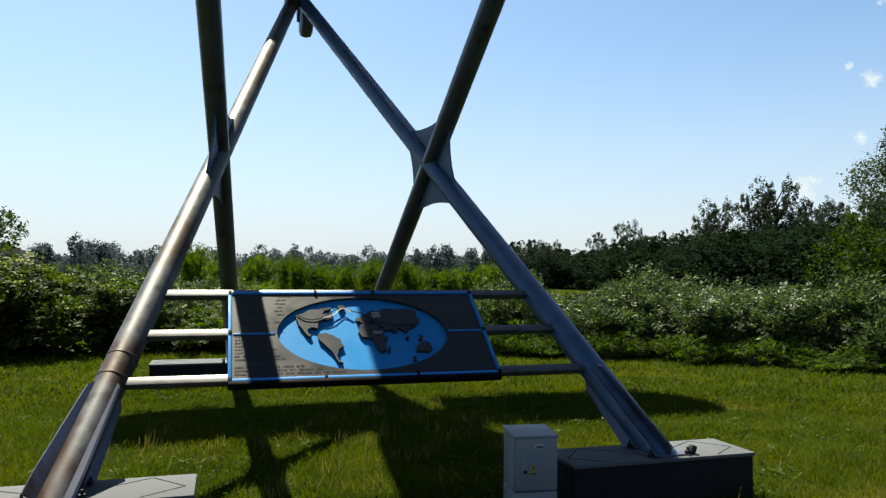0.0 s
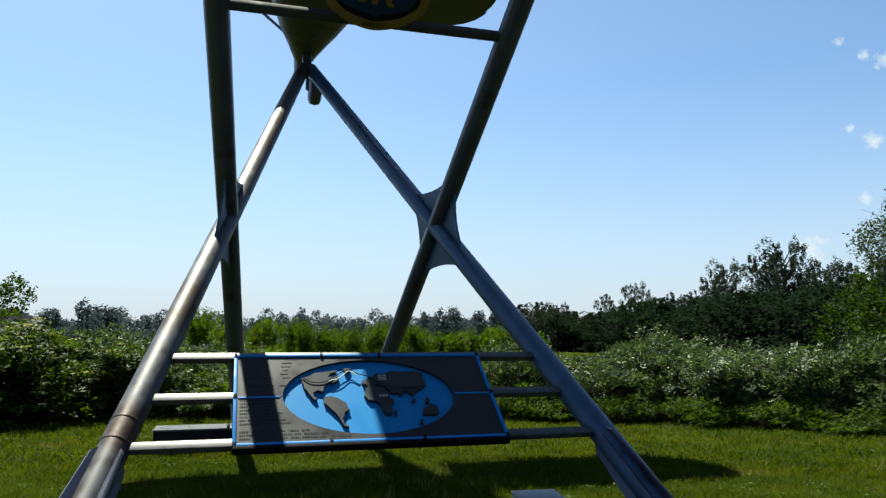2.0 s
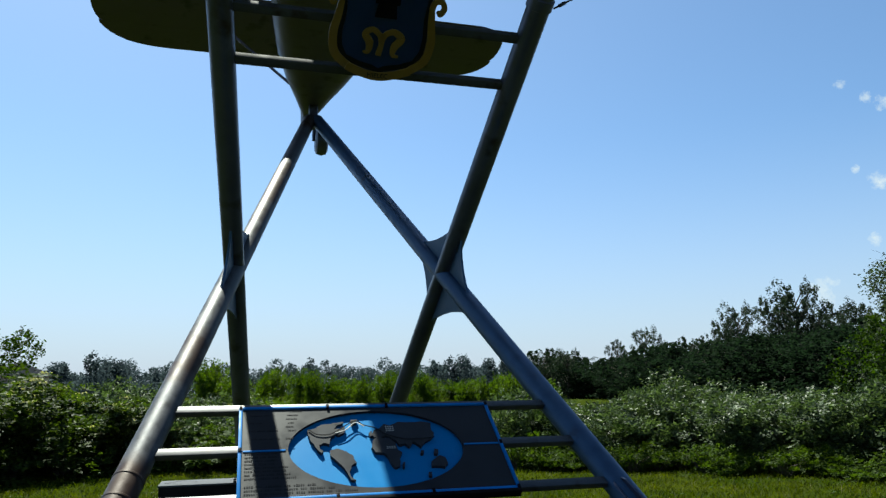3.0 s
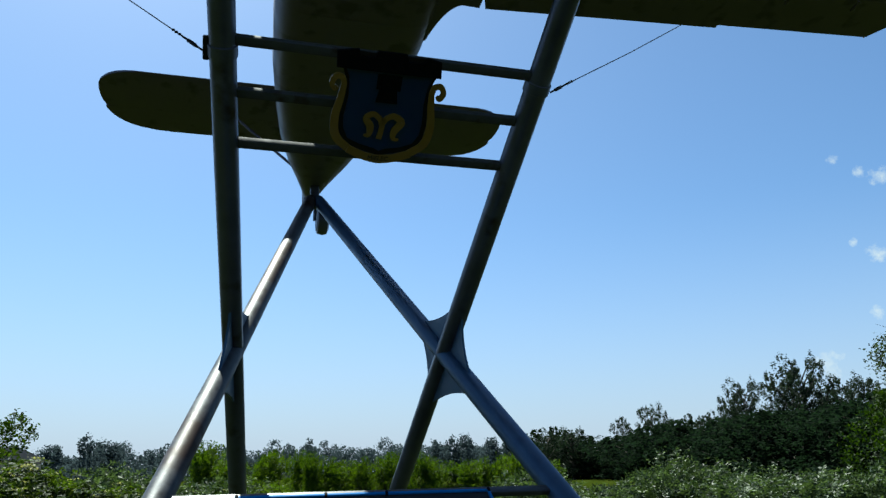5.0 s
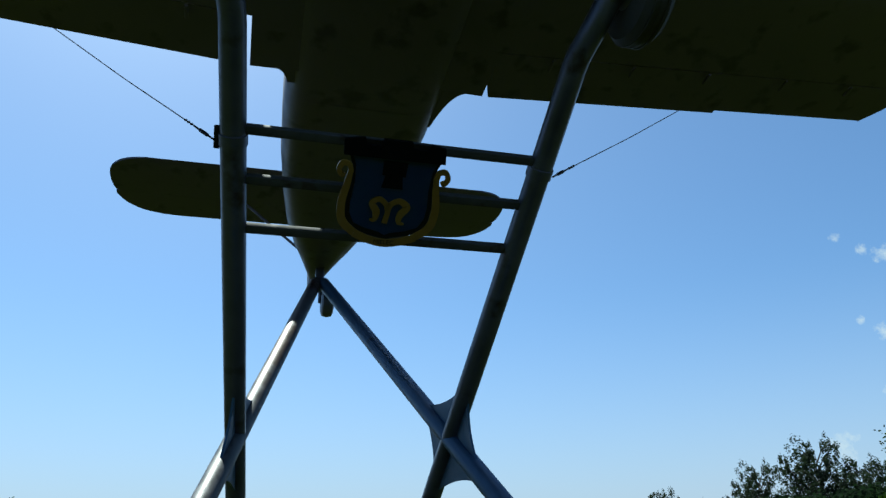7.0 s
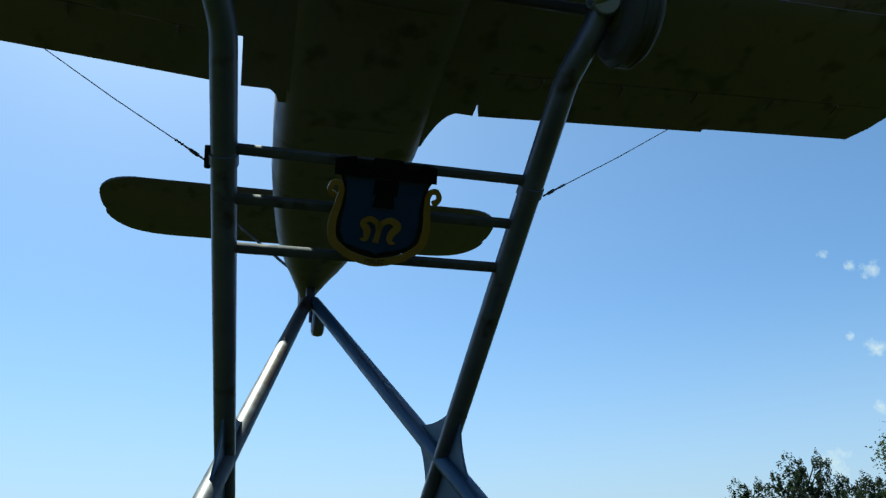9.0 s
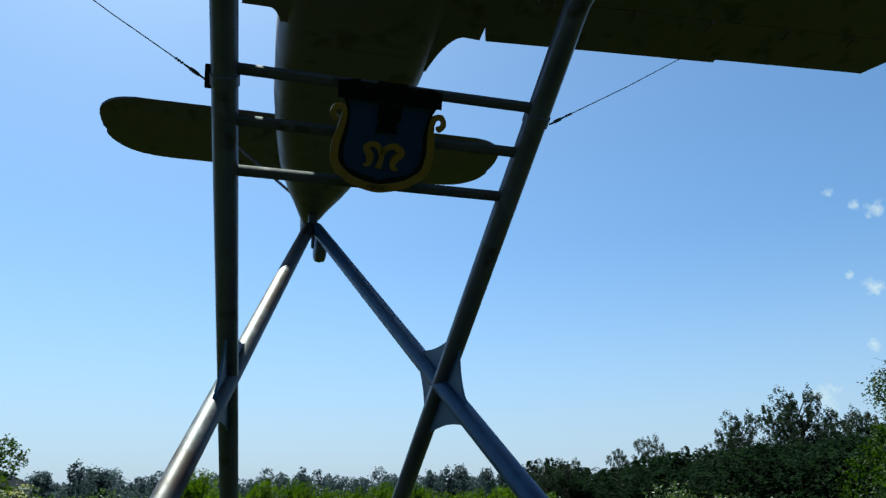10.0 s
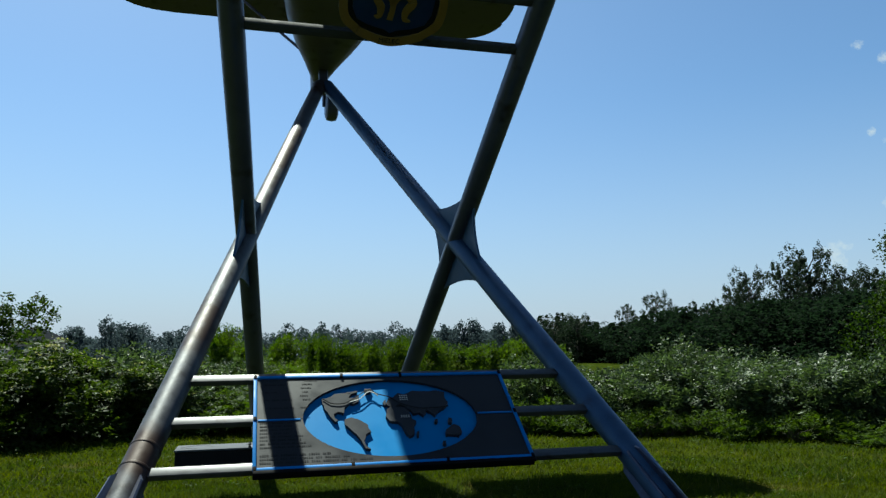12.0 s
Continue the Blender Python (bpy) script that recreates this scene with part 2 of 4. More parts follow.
def tube(path, radius, n=20, bm=None, caps=True):
    """A round pipe along a list of points; radius may be a list."""
    path = [Vector(p) for p in path]
    rows = []
    ref = None
    for i, p in enumerate(path):
        d = (path[min(i + 1, len(path) - 1)] - path[max(i - 1, 0)]).normalized()
        if ref is None:
            ref = d.orthogonal().normalized()
        ref = (ref - d * ref.dot(d)).normalized()
        side = d.cross(ref)
        r = radius[i] if isinstance(radius, (list, tuple)) else radius
        rows.append([p + (ref * math.cos(a) + side * math.sin(a)) * r for a in (2 * math.pi * k / n for k in range(n))])
    return rings(rows, bm, caps)


def plate(points, thick, m=None, bm=None):
    """A flat plate with a given outline in x, y and a thickness along z."""
    bm = bm or bmesh.new()
    low = [bm.verts.new((x, y, 0)) for x, y in points]
    top = [bm.verts.new((x, y, thick)) for x, y in points]
    bm.faces.new(low[::-1])
    bm.faces.new(top)
    k = len(points)
    for i in range(k):
        j = (i + 1) % k
        bm.faces.new((low[i], low[j], top[j], top[i]))
    if m is not None:
        bmesh.ops.transform(bm, matrix=m, verts=low + top)
    return bm


def axes(o, x, y):
    """A pose with origin o, first axis x and second axis near y."""
    x = Vector(x).normalized()
    z = x.cross(Vector(y)).normalized()
    y = z.cross(x)
    m = Matrix((x, y, z)).transposed().to_4x4()
    m.translation = Vector(o)
    return m


def arc(p, c, q, n=9):
    """Points of a curve from p to q that bends towards c."""
    p, c, q = Vector(p), Vector(c), Vector(q)
    return [tuple(p * (1 - t) ** 2 + c * 2 * t * (1 - t) + q * t * t) for t in (i / n for i in range(n + 1))]


def smooth_line(points, n=6):
    """A rounded line through the points."""
    ps = [Vector(p) for p in points]
    ps = [ps[0]] + ps + [ps[-1]]
    out = []
    for i in range(1, len(ps) - 2):
        a, b, c, d = ps[i - 1:i + 3]
        for k in range(n):
            t = k / n
            out.append(0.5 * (2 * b + (c - a) * t + (2 * a - 5 * b + 4 * c - d) * t * t + (3 * b - a - 3 * c + d) * t ** 3))
    return out + [ps[-2]]


def ribbon(points, widths, thick, m, bm=None):
    """A flat band of changing width along a line in x, y."""
    ps = smooth_line([(x, y) for x, y in points])
    left, right = [], []
    for i, p in enumerate(ps):
        d = (ps[min(i + 1, len(ps) - 1)] - ps[max(i - 1, 0)]).normalized()
        f = i / (len(ps) - 1) * (len(widths) - 1)
        k = min(int(f), len(widths) - 2)
        w = (widths[k] * (1 - f + k) + widths[k + 1] * (f - k)) / 2
        left.append((p.x - d.y * w, p.y + d.x * w))
        right.append((p.x + d.y * w, p.y - d.x * w))
    bm = bm or bmesh.new()
    rows = []
    for (a, b), (c, d) in zip(left, right):
        rows.append([m @ Vector((a, b, 0)), m @ Vector((c, d, 0)), m @ Vector((c, d, thick)), m @ Vector((a, b, thick))])
    return rings(rows, bm)


def quads(name, centre, along, across, mat, parent=None, label="", fold=0.25):
    """Leaves: one folded diamond at each centre, with half-length and half-width vectors."""
    n = len(centre)
    up = np.cross(along, across)
    up *= fold * np.linalg.norm(across, axis=1, keepdims=True) / (np.linalg.norm(up, axis=1, keepdims=True) + 1e-9)
    v = np.stack([centre - along, centre + across + up, centre + along, centre - across + up], 1).reshape(-1, 3)
    me = bpy.data.meshes.new(name)
    me.vertices.add(4 * n)
    me.vertices.foreach_set("co", v.astype(np.float32).ravel())
    me.loops.add(6 * n)
    base = (np.arange(n) * 4)[:, None]
    me.loops.foreach_set("vertex_index", (base + np.array([0, 1, 2, 0, 2, 3])).astype(np.int32).ravel())
    me.polygons.add(2 * n)
    me.polygons.foreach_set("loop_start", (np.arange(2 * n) * 3).astype(np.int32))
    me.update(calc_edges=True)
    me.materials.append(mat)
    ob = new(name, me)
    if parent:
        ob.parent = parent
    if label:
        ob["label"] = label
    return ob


def turns(rng, n, length, width, flat=0.0):
    """Leaf directions, facing upwards the more the larger flat is: half-length and half-width vectors."""
    up = rng.normal(size=(n, 3)) + (0, 0, flat)
    up /= np.linalg.norm(up, axis=1, keepdims=True)
    a = np.cross(up, rng.normal(size=(n, 3)))
    a /= np.linalg.norm(a, axis=1, keepdims=True) + 1e-9
    b = np.cross(up, a)
    s = rng.uniform(0.6, 1.25, (n, 1))
    return a * length * s / 2, b * width * s / 2


def sprays(rng, centre, k, reach, length, width, flat=1.0, rise=0.0):
    """Twigs from each centre, each bearing k leaves in pairs: leaf places, half-length and half-width vectors."""
    n = len(centre)
    up = rng.normal(size=(n, 3)) * 0.7 + (0, 0, flat)
    up /= np.linalg.norm(up, axis=1, keepdims=True)
    way = np.cross(up, rng.normal(size=(n, 3)))
    way /= np.linalg.norm(way, axis=1, keepdims=True) + 1e-9
    way[:, 2] += rise
    way /= np.linalg.norm(way, axis=1, keepdims=True)
    side = np.cross(up, way)
    side /= np.linalg.norm(side, axis=1, keepdims=True) + 1e-9
    up = np.cross(way, side)
    ps, las, lbs = [], [], []
    for i in range(k):
        t, sgn = (i // 2 + 1) / (k / 2), 1 if i % 2 else -1
        d = way * 0.6 + side * sgn * 0.8 + rng.normal(size=(n, 3)) * 0.18
        d /= np.linalg.norm(d, axis=1, keepdims=True)
        w = np.cross(up + rng.normal(size=(n, 3)) * 0.22, d)
        w /= np.linalg.norm(w, axis=1, keepdims=True) + 1e-9
        s = rng.uniform(0.75, 1.2, (n, 1))
        ps.append(centre + way * reach * t + d * length * 0.5 - np.array((0, 0, 0.12 * reach)) * t * t)
        las.append(d * length * s / 2)
        lbs.append(w * width * s / 2)
    return np.concatenate(ps), np.concatenate(las), np.concatenate(lbs)


# ---- ground ----
rows = [[(r * math.cos(a), 10 + r * math.sin(a), 0) for a in (2 * math.pi * k / 64 for k in range(64))] for r in (0.5, 4, 10, 20, 45, 100, 250, 700, 2500)]
tagged(part("ground", rings(rows, caps=False), GROUND), "mown grass lawn running into rough meadow", "ground", kind="structure")
bm = bmesh.new()
bm.faces.new([bm.verts.new((0.5 * math.cos(a), 10 + 0.5 * math.sin(a), 0)) for a in (2 * math.pi * k / 64 for k in range(64))])
part("turf_patch", bm, GROUND, bpy.data.objects["ground"])

EYE0 = Vector((-1.073, -4.674, 1.6))


def spot(bearing, dist, z=0.0):
    """A place by its bearing in degrees from the middle of the view and its distance from the standpoint."""
    h = radians(16.66 + bearing)
    return Vector((EYE0.x + dist * math.sin(h), EYE0.y + dist * math.cos(h), z))


# ---- the stand ----
FRONT, BACK = {-1: (-1.958, 0.0, 0.35), 1: (1.958, 0.0, 0.35)}, {-1: (-0.897, 6.494, 0.35), 1: (0.897, 6.494, 0.35)}
TAIL, GEAR = {-1: (-0.07, 7.163, 6.022), 1: (0.10, 7.163, 6.022)}, {-1: (-1.39, -0.431, 5.624), 1: (1.39, -0.431, 5.624)}
R = 0.105
stand = thing("aircraft_stand", "grey painted steel tube stand carrying an aircraft", "stand")


def along(a, b, t):
    return Vector(a).lerp(Vector(b), t)


for s in (-1, 1):
    a, b = Vector(FRONT[s]), Vector(TAIL[s])
    d = (b - a).normalized()
    rear = part("leg", tube([a - d * 0.12, along(a, b, 0.3), along(a, b, 0.6), b + d * 0.1], R, 28), STEEL_RUSTY if s < 0 else STEEL_SKYLIT, stand, "rust-stained grey steel tube leg rising to the tail" if s < 0 else "grey steel tube leg rising to the tail")
    for f in ((0.096, 0.117) if s < 0 else ()):
        p = along(a, b, f)
        part("weld_ring", tube([p - d * 0.012, p - d * 0.006, p + d * 0.006, p + d * 0.012], [R, R + 0.004, R + 0.004, R], 28, caps=False), STEEL_RUSTY, rear)
    c, e = Vector(BACK[s]), Vector(GEAR[s])
    g = (e - c).normalized()
    hub = Vector((s * 1.56, -0.62, 5.86))
    bend = smooth_line([e - g * 0.42, e - g * 0.28 + Vector((s * 0.01, 0, 0)), e - g * 0.05 + Vector((s * 0.06, 0, 0)), hub], 5)
    leg = part("leg", tube([c - g * 0.12, along(c, e, 0.5)] + bend, R, 28), STEEL, stand, "grey steel tube leg rising to the wheel")
    part("hub_cap", tube([hub + Vector((-s * 0.14, -0.08, 0.03)), hub + Vector((-s * 0.13, -0.09, 0.03)), hub + Vector((s * 0.26, 0, 0))], [0.1, 0.115, 0.115], 24), HUB, leg, "pale round axle end")
    cap = Vector((-s * 0.3, -0.8, -0.42)).normalized()
    part("axle_cap", tube([hub, hub + cap * 0.15, hub + cap * 0.16], [0.105, 0.105, 0.095], 24), HUB, leg, "pale round pipe end")
    # gusset plate in the plane of the two crossing legs
    x1 = along(a, b, 0.4443)
    m = axes(x1, d, g)
    gl = m.to_3x3().inverted() @ g
    D1, D2 = Vector((1, 0)), Vector((gl.x, gl.y)).normalized()
    for p, q, k, reach in ((D1, D2, 0.235, 0.85), (D2, -D1, 0.21, 0.8), (-D1, -D2, 0.265, 0.92), (-D2, D1, 0.21, 0.8)):
        outline = [(0, 0)] + [t[:2] for t in arc((*p * reach, 0), (*((p + q) * k), 0), (*q * reach, 0), 10)]
        part("gusset_plate", plate(outline, 0.024, m @ pose(0, 0, -0.012)), STEEL_SKYLIT, stand, smooth=False)
    # fins at the foot of the leaning leg, and foot plates
    out = Vector((s, 0, 0))
    side = d.cross(out).normalized()
    for turn in ((0, 90, 180, 270) if s < 0 else (-3, 85, 123, 270)):
        w = (Matrix.Rotation(radians(turn + 45), 3, d) @ side).normalized()
        m = axes(a - d * 0.1, d, w)
        part("stiffening_fin", plate([(0, R - 0.01), (0, R + 0.085), (0.15, R + 0.085), (0.86, R + 0.035), (0.93, R - 0.01)], 0.016, m @ pose(0, 0, -0.008)), STEEL, rear, smooth=False)
    for p, lg in ((a, rear), (c, leg)):
        part("foot_plate", box(0.3, 0.3, 0.012, pose(p.x, p.y, 0.357), 0.004), STEEL, lg)
        for ox in (-0.15, 0.15):
            for oy in (-0.14, 0.14):
                part("bolt", tube([(p.x + ox, p.y + oy, 0.36), (p.x + ox, p.y + oy, 0.385), (p.x + ox, p.y + oy, 0.388), (p.x + ox, p.y + oy, 0.41)], [0.022, 0.022, 0.01, 0.009], 6), DARK, lg)
        if s > 0:
            part("clamp", box(0.05, 0.045, 0.07, pose(p.x + 0.2, p.y - 0.12, 0.38, 0, 20, 10), 0.012), DARK, lg)

# rungs between the leaning legs carry the board, those above carry the shield
INCL = (Vector(TAIL[1]) - Vector(FRONT[1]))
INCL.x = 0
INCL.normalize()
for f in (0.193, 0.143, 0.092):
    l, r = along(FRONT[-1], TAIL[-1], f), along(FRONT[1], TAIL[1], f)
    m = axes((l + r) / 2, (1, 0, 0), INCL)
    part("rung", box((r - l).length - 0.12, 0.07, 0.05, m @ pose(0, 0, 0.012), 0.003), STEEL_WORN, stand, "pale flat steel crossbar")
INC2 = (Vector(GEAR[1]) - Vector(BACK[1]))
INC2.x = 0
INC2.normalize()
for f in (0.857, 0.807, 0.754):
    l, r = along(BACK[-1], GEAR[-1], f), along(BACK[1], GEAR[1], f)
    m = axes((l + r) / 2, (1, 0, 0), INC2)
    part("rung", box((r - l).length - 0.1, 0.075, 0.075, m, 0.006), RUNG, stand, "thin square steel crossbar")
part("tail_bracket", box(0.15, 0.12, 0.5, pose(0.015, 7.3, 6.2, -8, 0, 0), 0.02), STEEL, stand)
part("tail_saddle", box(0.22, 0.3, 0.06, pose(0.015, 7.35, 6.42), 0.01), DARK, stand)

# ---- concrete foundations ----
def foundation(x, y, w, d, label):
    ob = thing("concrete_foundation", label, "foundation", "feet of the stand", pose(x, y, 0))
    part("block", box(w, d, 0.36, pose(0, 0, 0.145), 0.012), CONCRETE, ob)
    part("slab", box(w + 0.02, d + 0.02, 0.026, pose(0, 0, 0.337), 0.006), SLAB, ob, "pale cover slab")
    for k in (-1, 1):
        line = [(k * 0.43, -0.21), (k * 0.67, -0.04), (k * 0.47, 0.2), (k * 0.23, 0.05)]
        for (x0, y0), (x1, y1) in zip(line, line[1:]):
            part("joint", box(math.hypot(x1 - x0, y1 - y0), 0.009, 0.003, pose((x0 + x1) / 2, (y0 + y1) / 2, 0.3505, 0, 0, math.degrees(math.atan2(y1 - y0, x1 - x0)))), INK, ob)
    return ob


for s in (-1, 1):
    foundation(s * 1.925 - 0.012, 0.045, 1.43, 0.46, "concrete foundation block with a pale slab under a front leg")
    foundation(s * 1.33, 6.76, 1.45, 0.58, "concrete foundation block in the grass under a back leg")

# ---- information board ----
board = thing("information_board", "tilted grey information board with a blue world map and blue frame", "board")
BM = axes((0, 0.538, 0.89), (1, 0, 0), INCL)  # local x across, y up the slope, z off the face
BW0, BW1, BH = -1.02, 0.94, 0.93
BC, BW = (BW0 + BW1) / 2, BW1 - BW0
OX, OY, OA, OB = -0.026, 0.471, 0.656, 0.405  # the oval opening
half = [(OX - OA * math.cos(math.pi * k / 36), OB * math.sin(math.pi * k / 36)) for k in range(37)]
for k in (-1, 1):
    rim = 0.01 if k < 0 else BH - 0.01
    outline = [(BW0 + 0.004, rim), (BW0 + 0.004, OY + k * 0.003)] + [(x, OY + k * max(0.003, y)) for x, y in half] + [(BW1 - 0.004, OY + k * 0.003), (BW1 - 0.004, rim)]
    part("panel", plate(outline, 0.02, BM @ pose(0, 0, -0.02)), BOARD, board, "grey sheet panel with half of an oval opening", False)
for x in (BW0, BW1):
    part("frame_strip", box(0.026, BH + 0.026, 0.022, BM @ pose(x, BH / 2, 0.002), 0.005), BLUE, board, "blue frame strip")
for y in (0, BH):
    part("frame_strip", box(BW - 0.028, 0.026, 0.022, BM @ pose(BC, y, 0.002), 0.005), BLUE, board, "blue frame strip")
for x0, x1 in ((BW0 + 0.02, -0.70), (0.64, BW1 - 0.02)):
    part("joint_strip", box(x1 - x0, 0.016, 0.006, BM @ pose((x0 + x1) / 2, BH / 2, 0.003), 0.002), BLUE, board)
sea = part("sea_disc", plate([(OX + (OA + 0.02) * math.cos(a), OY + (OB + 0.02) * math.sin(a)) for a in (2 * math.pi * k / 72 for k in range(72))], 0.012, BM @ pose(0, 0, -0.042)), SEA, board, "recessed blue oval sea of the world map", False)
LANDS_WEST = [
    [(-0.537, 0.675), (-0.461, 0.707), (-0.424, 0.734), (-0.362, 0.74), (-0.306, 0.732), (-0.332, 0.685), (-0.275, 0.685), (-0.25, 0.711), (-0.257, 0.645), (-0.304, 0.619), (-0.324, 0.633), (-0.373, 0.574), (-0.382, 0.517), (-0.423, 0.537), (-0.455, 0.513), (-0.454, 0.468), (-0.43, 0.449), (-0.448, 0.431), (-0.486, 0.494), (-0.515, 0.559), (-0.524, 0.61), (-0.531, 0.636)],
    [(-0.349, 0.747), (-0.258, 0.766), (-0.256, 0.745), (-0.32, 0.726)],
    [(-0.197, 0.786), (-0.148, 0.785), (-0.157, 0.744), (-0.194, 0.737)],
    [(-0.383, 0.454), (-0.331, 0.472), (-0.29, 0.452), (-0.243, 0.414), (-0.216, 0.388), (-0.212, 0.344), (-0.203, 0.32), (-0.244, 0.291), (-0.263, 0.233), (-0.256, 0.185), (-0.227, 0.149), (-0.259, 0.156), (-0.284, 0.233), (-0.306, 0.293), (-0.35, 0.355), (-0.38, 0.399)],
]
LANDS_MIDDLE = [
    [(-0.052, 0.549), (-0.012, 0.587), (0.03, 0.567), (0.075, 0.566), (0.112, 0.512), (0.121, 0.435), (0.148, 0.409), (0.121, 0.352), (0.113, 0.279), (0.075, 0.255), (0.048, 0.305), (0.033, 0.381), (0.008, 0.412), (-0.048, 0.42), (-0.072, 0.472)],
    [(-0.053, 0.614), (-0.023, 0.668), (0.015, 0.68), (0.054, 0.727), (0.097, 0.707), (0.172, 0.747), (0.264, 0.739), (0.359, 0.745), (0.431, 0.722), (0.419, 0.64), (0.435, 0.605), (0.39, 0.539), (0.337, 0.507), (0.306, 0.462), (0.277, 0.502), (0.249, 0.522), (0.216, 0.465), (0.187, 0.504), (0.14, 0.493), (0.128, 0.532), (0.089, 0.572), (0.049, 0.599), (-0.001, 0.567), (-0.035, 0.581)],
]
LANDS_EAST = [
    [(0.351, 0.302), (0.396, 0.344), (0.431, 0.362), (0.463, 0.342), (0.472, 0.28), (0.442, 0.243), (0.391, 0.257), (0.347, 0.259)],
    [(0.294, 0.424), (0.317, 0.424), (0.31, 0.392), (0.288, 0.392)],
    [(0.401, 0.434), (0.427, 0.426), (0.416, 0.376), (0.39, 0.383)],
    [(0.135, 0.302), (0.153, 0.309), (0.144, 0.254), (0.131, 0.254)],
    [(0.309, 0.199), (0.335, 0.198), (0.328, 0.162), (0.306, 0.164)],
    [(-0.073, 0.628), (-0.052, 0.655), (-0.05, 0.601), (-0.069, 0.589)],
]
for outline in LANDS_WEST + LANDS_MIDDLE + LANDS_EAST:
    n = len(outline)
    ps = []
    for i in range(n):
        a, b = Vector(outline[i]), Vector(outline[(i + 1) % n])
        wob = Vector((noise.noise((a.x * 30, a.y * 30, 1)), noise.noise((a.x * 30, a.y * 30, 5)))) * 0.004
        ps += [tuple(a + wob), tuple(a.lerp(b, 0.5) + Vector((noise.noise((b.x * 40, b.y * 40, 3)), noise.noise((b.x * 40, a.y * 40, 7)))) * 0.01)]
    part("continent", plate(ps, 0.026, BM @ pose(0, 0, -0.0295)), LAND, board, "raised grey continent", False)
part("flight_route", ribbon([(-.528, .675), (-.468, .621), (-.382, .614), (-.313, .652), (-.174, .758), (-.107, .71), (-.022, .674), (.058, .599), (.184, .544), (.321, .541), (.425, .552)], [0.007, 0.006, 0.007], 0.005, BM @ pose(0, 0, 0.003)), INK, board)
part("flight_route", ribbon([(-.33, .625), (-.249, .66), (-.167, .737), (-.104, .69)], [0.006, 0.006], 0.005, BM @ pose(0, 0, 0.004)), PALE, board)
rng = np.random.default_rng(4)


def bars(name, lines, mat, parent, m, thick=0.0015):
    """Unreadable writing as rows of short bars."""
    bm = bmesh.new()
    for x, y, w, h in lines:
        plate([(x, y), (x + w, y), (x + w, y + h), (x, y + h)], thick, m, bm)
    return tagged(part(name, bm, mat, parent, smooth=False), kind="stuff")


lines = []


def write_row(x, y, stop, size):
    """One row of small letter-like bars in words."""
    while x < stop - 0.03:
        for _ in range(rng.integers(3, 9)):
            if x < stop:
                lines.append((x, y, size * rng.uniform(0.45, 0.8), size * rng.uniform(0.8, 1.15)))
                x += size * 0.95
        x += size * 1.1


for k in range(9):  # the upper field: a few short rows
    for x in ((-0.985, -0.72) if k % 2 else (-0.70,)):
        write_row(x + rng.uniform(0, 0.05), 0.885 - k * 0.043, min(x + rng.uniform(0.1, 0.26), -0.56 - 0.012 * k), 0.012)
for k in range(8):  # the lower field: a dense column
    edge = OX - OA * math.sqrt(max(0, 1 - ((0.43 - k * 0.034 - OY) / OB) ** 2)) - 0.06
    write_row(-0.985, 0.43 - k * 0.034, min(edge, -0.6) - rng.uniform(0, 0.05), 0.014)
for k in range(3):
    write_row(-0.985, 0.115 - k * 0.033, -0.47 + 0.12 * k, 0.016)
bars("lettering", lines, INK, board, BM @ pose(0, 0, 0.0005))
bars("lettering", [(0.06 + 0.017 * j, 0.64 + 0.022 * k, 0.012, 0.014) for j in range(4) for k in range(3)] + [(0.04 + 0.018 * j, 0.45 + 0.016 * k, 0.012, 0.009) for j in range(4) for k in range(2)], PALE, board, BM @ pose(0, 0, -0.002))
for x, y in ((-0.364, BH), (0.105, BH), (-0.366, 0), (0.304, 0), (BW0, 0.473), (BW0, 0), (BW0, BH), (BW1, 0), (BW1, BH), (BW1, 0.47)):
    part("clip", box(0.022, 0.04, 0.034, BM @ pose(x, y, 0.003), 0.004), BLACK, board, "black clip")
part("lower_edge", box(BW + 0.02, 0.034, 0.06, BM @ pose(BC, -0.031, -0.012), 0.006), BLACK, board, "dark lower edge")
for y in (0.16, 0.48, 0.82):
    part("back_rail", box(0.9, 0.05, 0.03, BM @ pose(BC, y, -0.06), 0.004), DARK, board)

# ---- coat of arms ----
shield = thing("coat_of_arms", "painted blue shield with gold letter and gold ribbon on crossbars", "shield")
SM = axes((0, 0.44, 4.83), (1, 0, 0), -INC2)  # local x across, y down the slope
FACE = 1 if SM.to_3x3().col[2].z < 0 else -1
SM = SM @ Matrix.Diagonal((0.905, 0.955, 1, 1))


def on(z, t):
    """Local pose at height z off the shield's face, for a piece of thickness t."""
    return SM @ pose(0, 0, z if FACE > 0 else -z - t)


body = [(-.36, .02), (.36, .02), (.41, .12), (.37, .22), (.36, .4), (.38, .6), (.37, .72), (.32, .82), (.2, .87), (.06, .9), (0, .93), (-.06, .9), (-.2, .87), (-.32, .82), (-.37, .72), (-.38, .6), (-.36, .4), (-.37, .22), (-.41, .12)]
part("backing", plate([(x * 1.09, (y - 0.45) * 1.06 + 0.45) for x, y in body], 0.02, on(0, 0.02)), DARK, shield, "dark shield edge", False)
part("field", plate([(x * 0.97, (y - 0.45) * 0.93 + 0.45) for x, y in body], 0.012, on(0.021, 0.012)), SHIELD_BLUE, shield, "deep blue shield field", False)
crown = [(-.45, .0), (-.44, .13), (.42, .13), (.40, .0), (.28, -.02), (.26, .03), (.13, .03), (.11, -.03), (-.13, -.03), (-.15, .03), (-.26, .03), (-.28, -.03)]
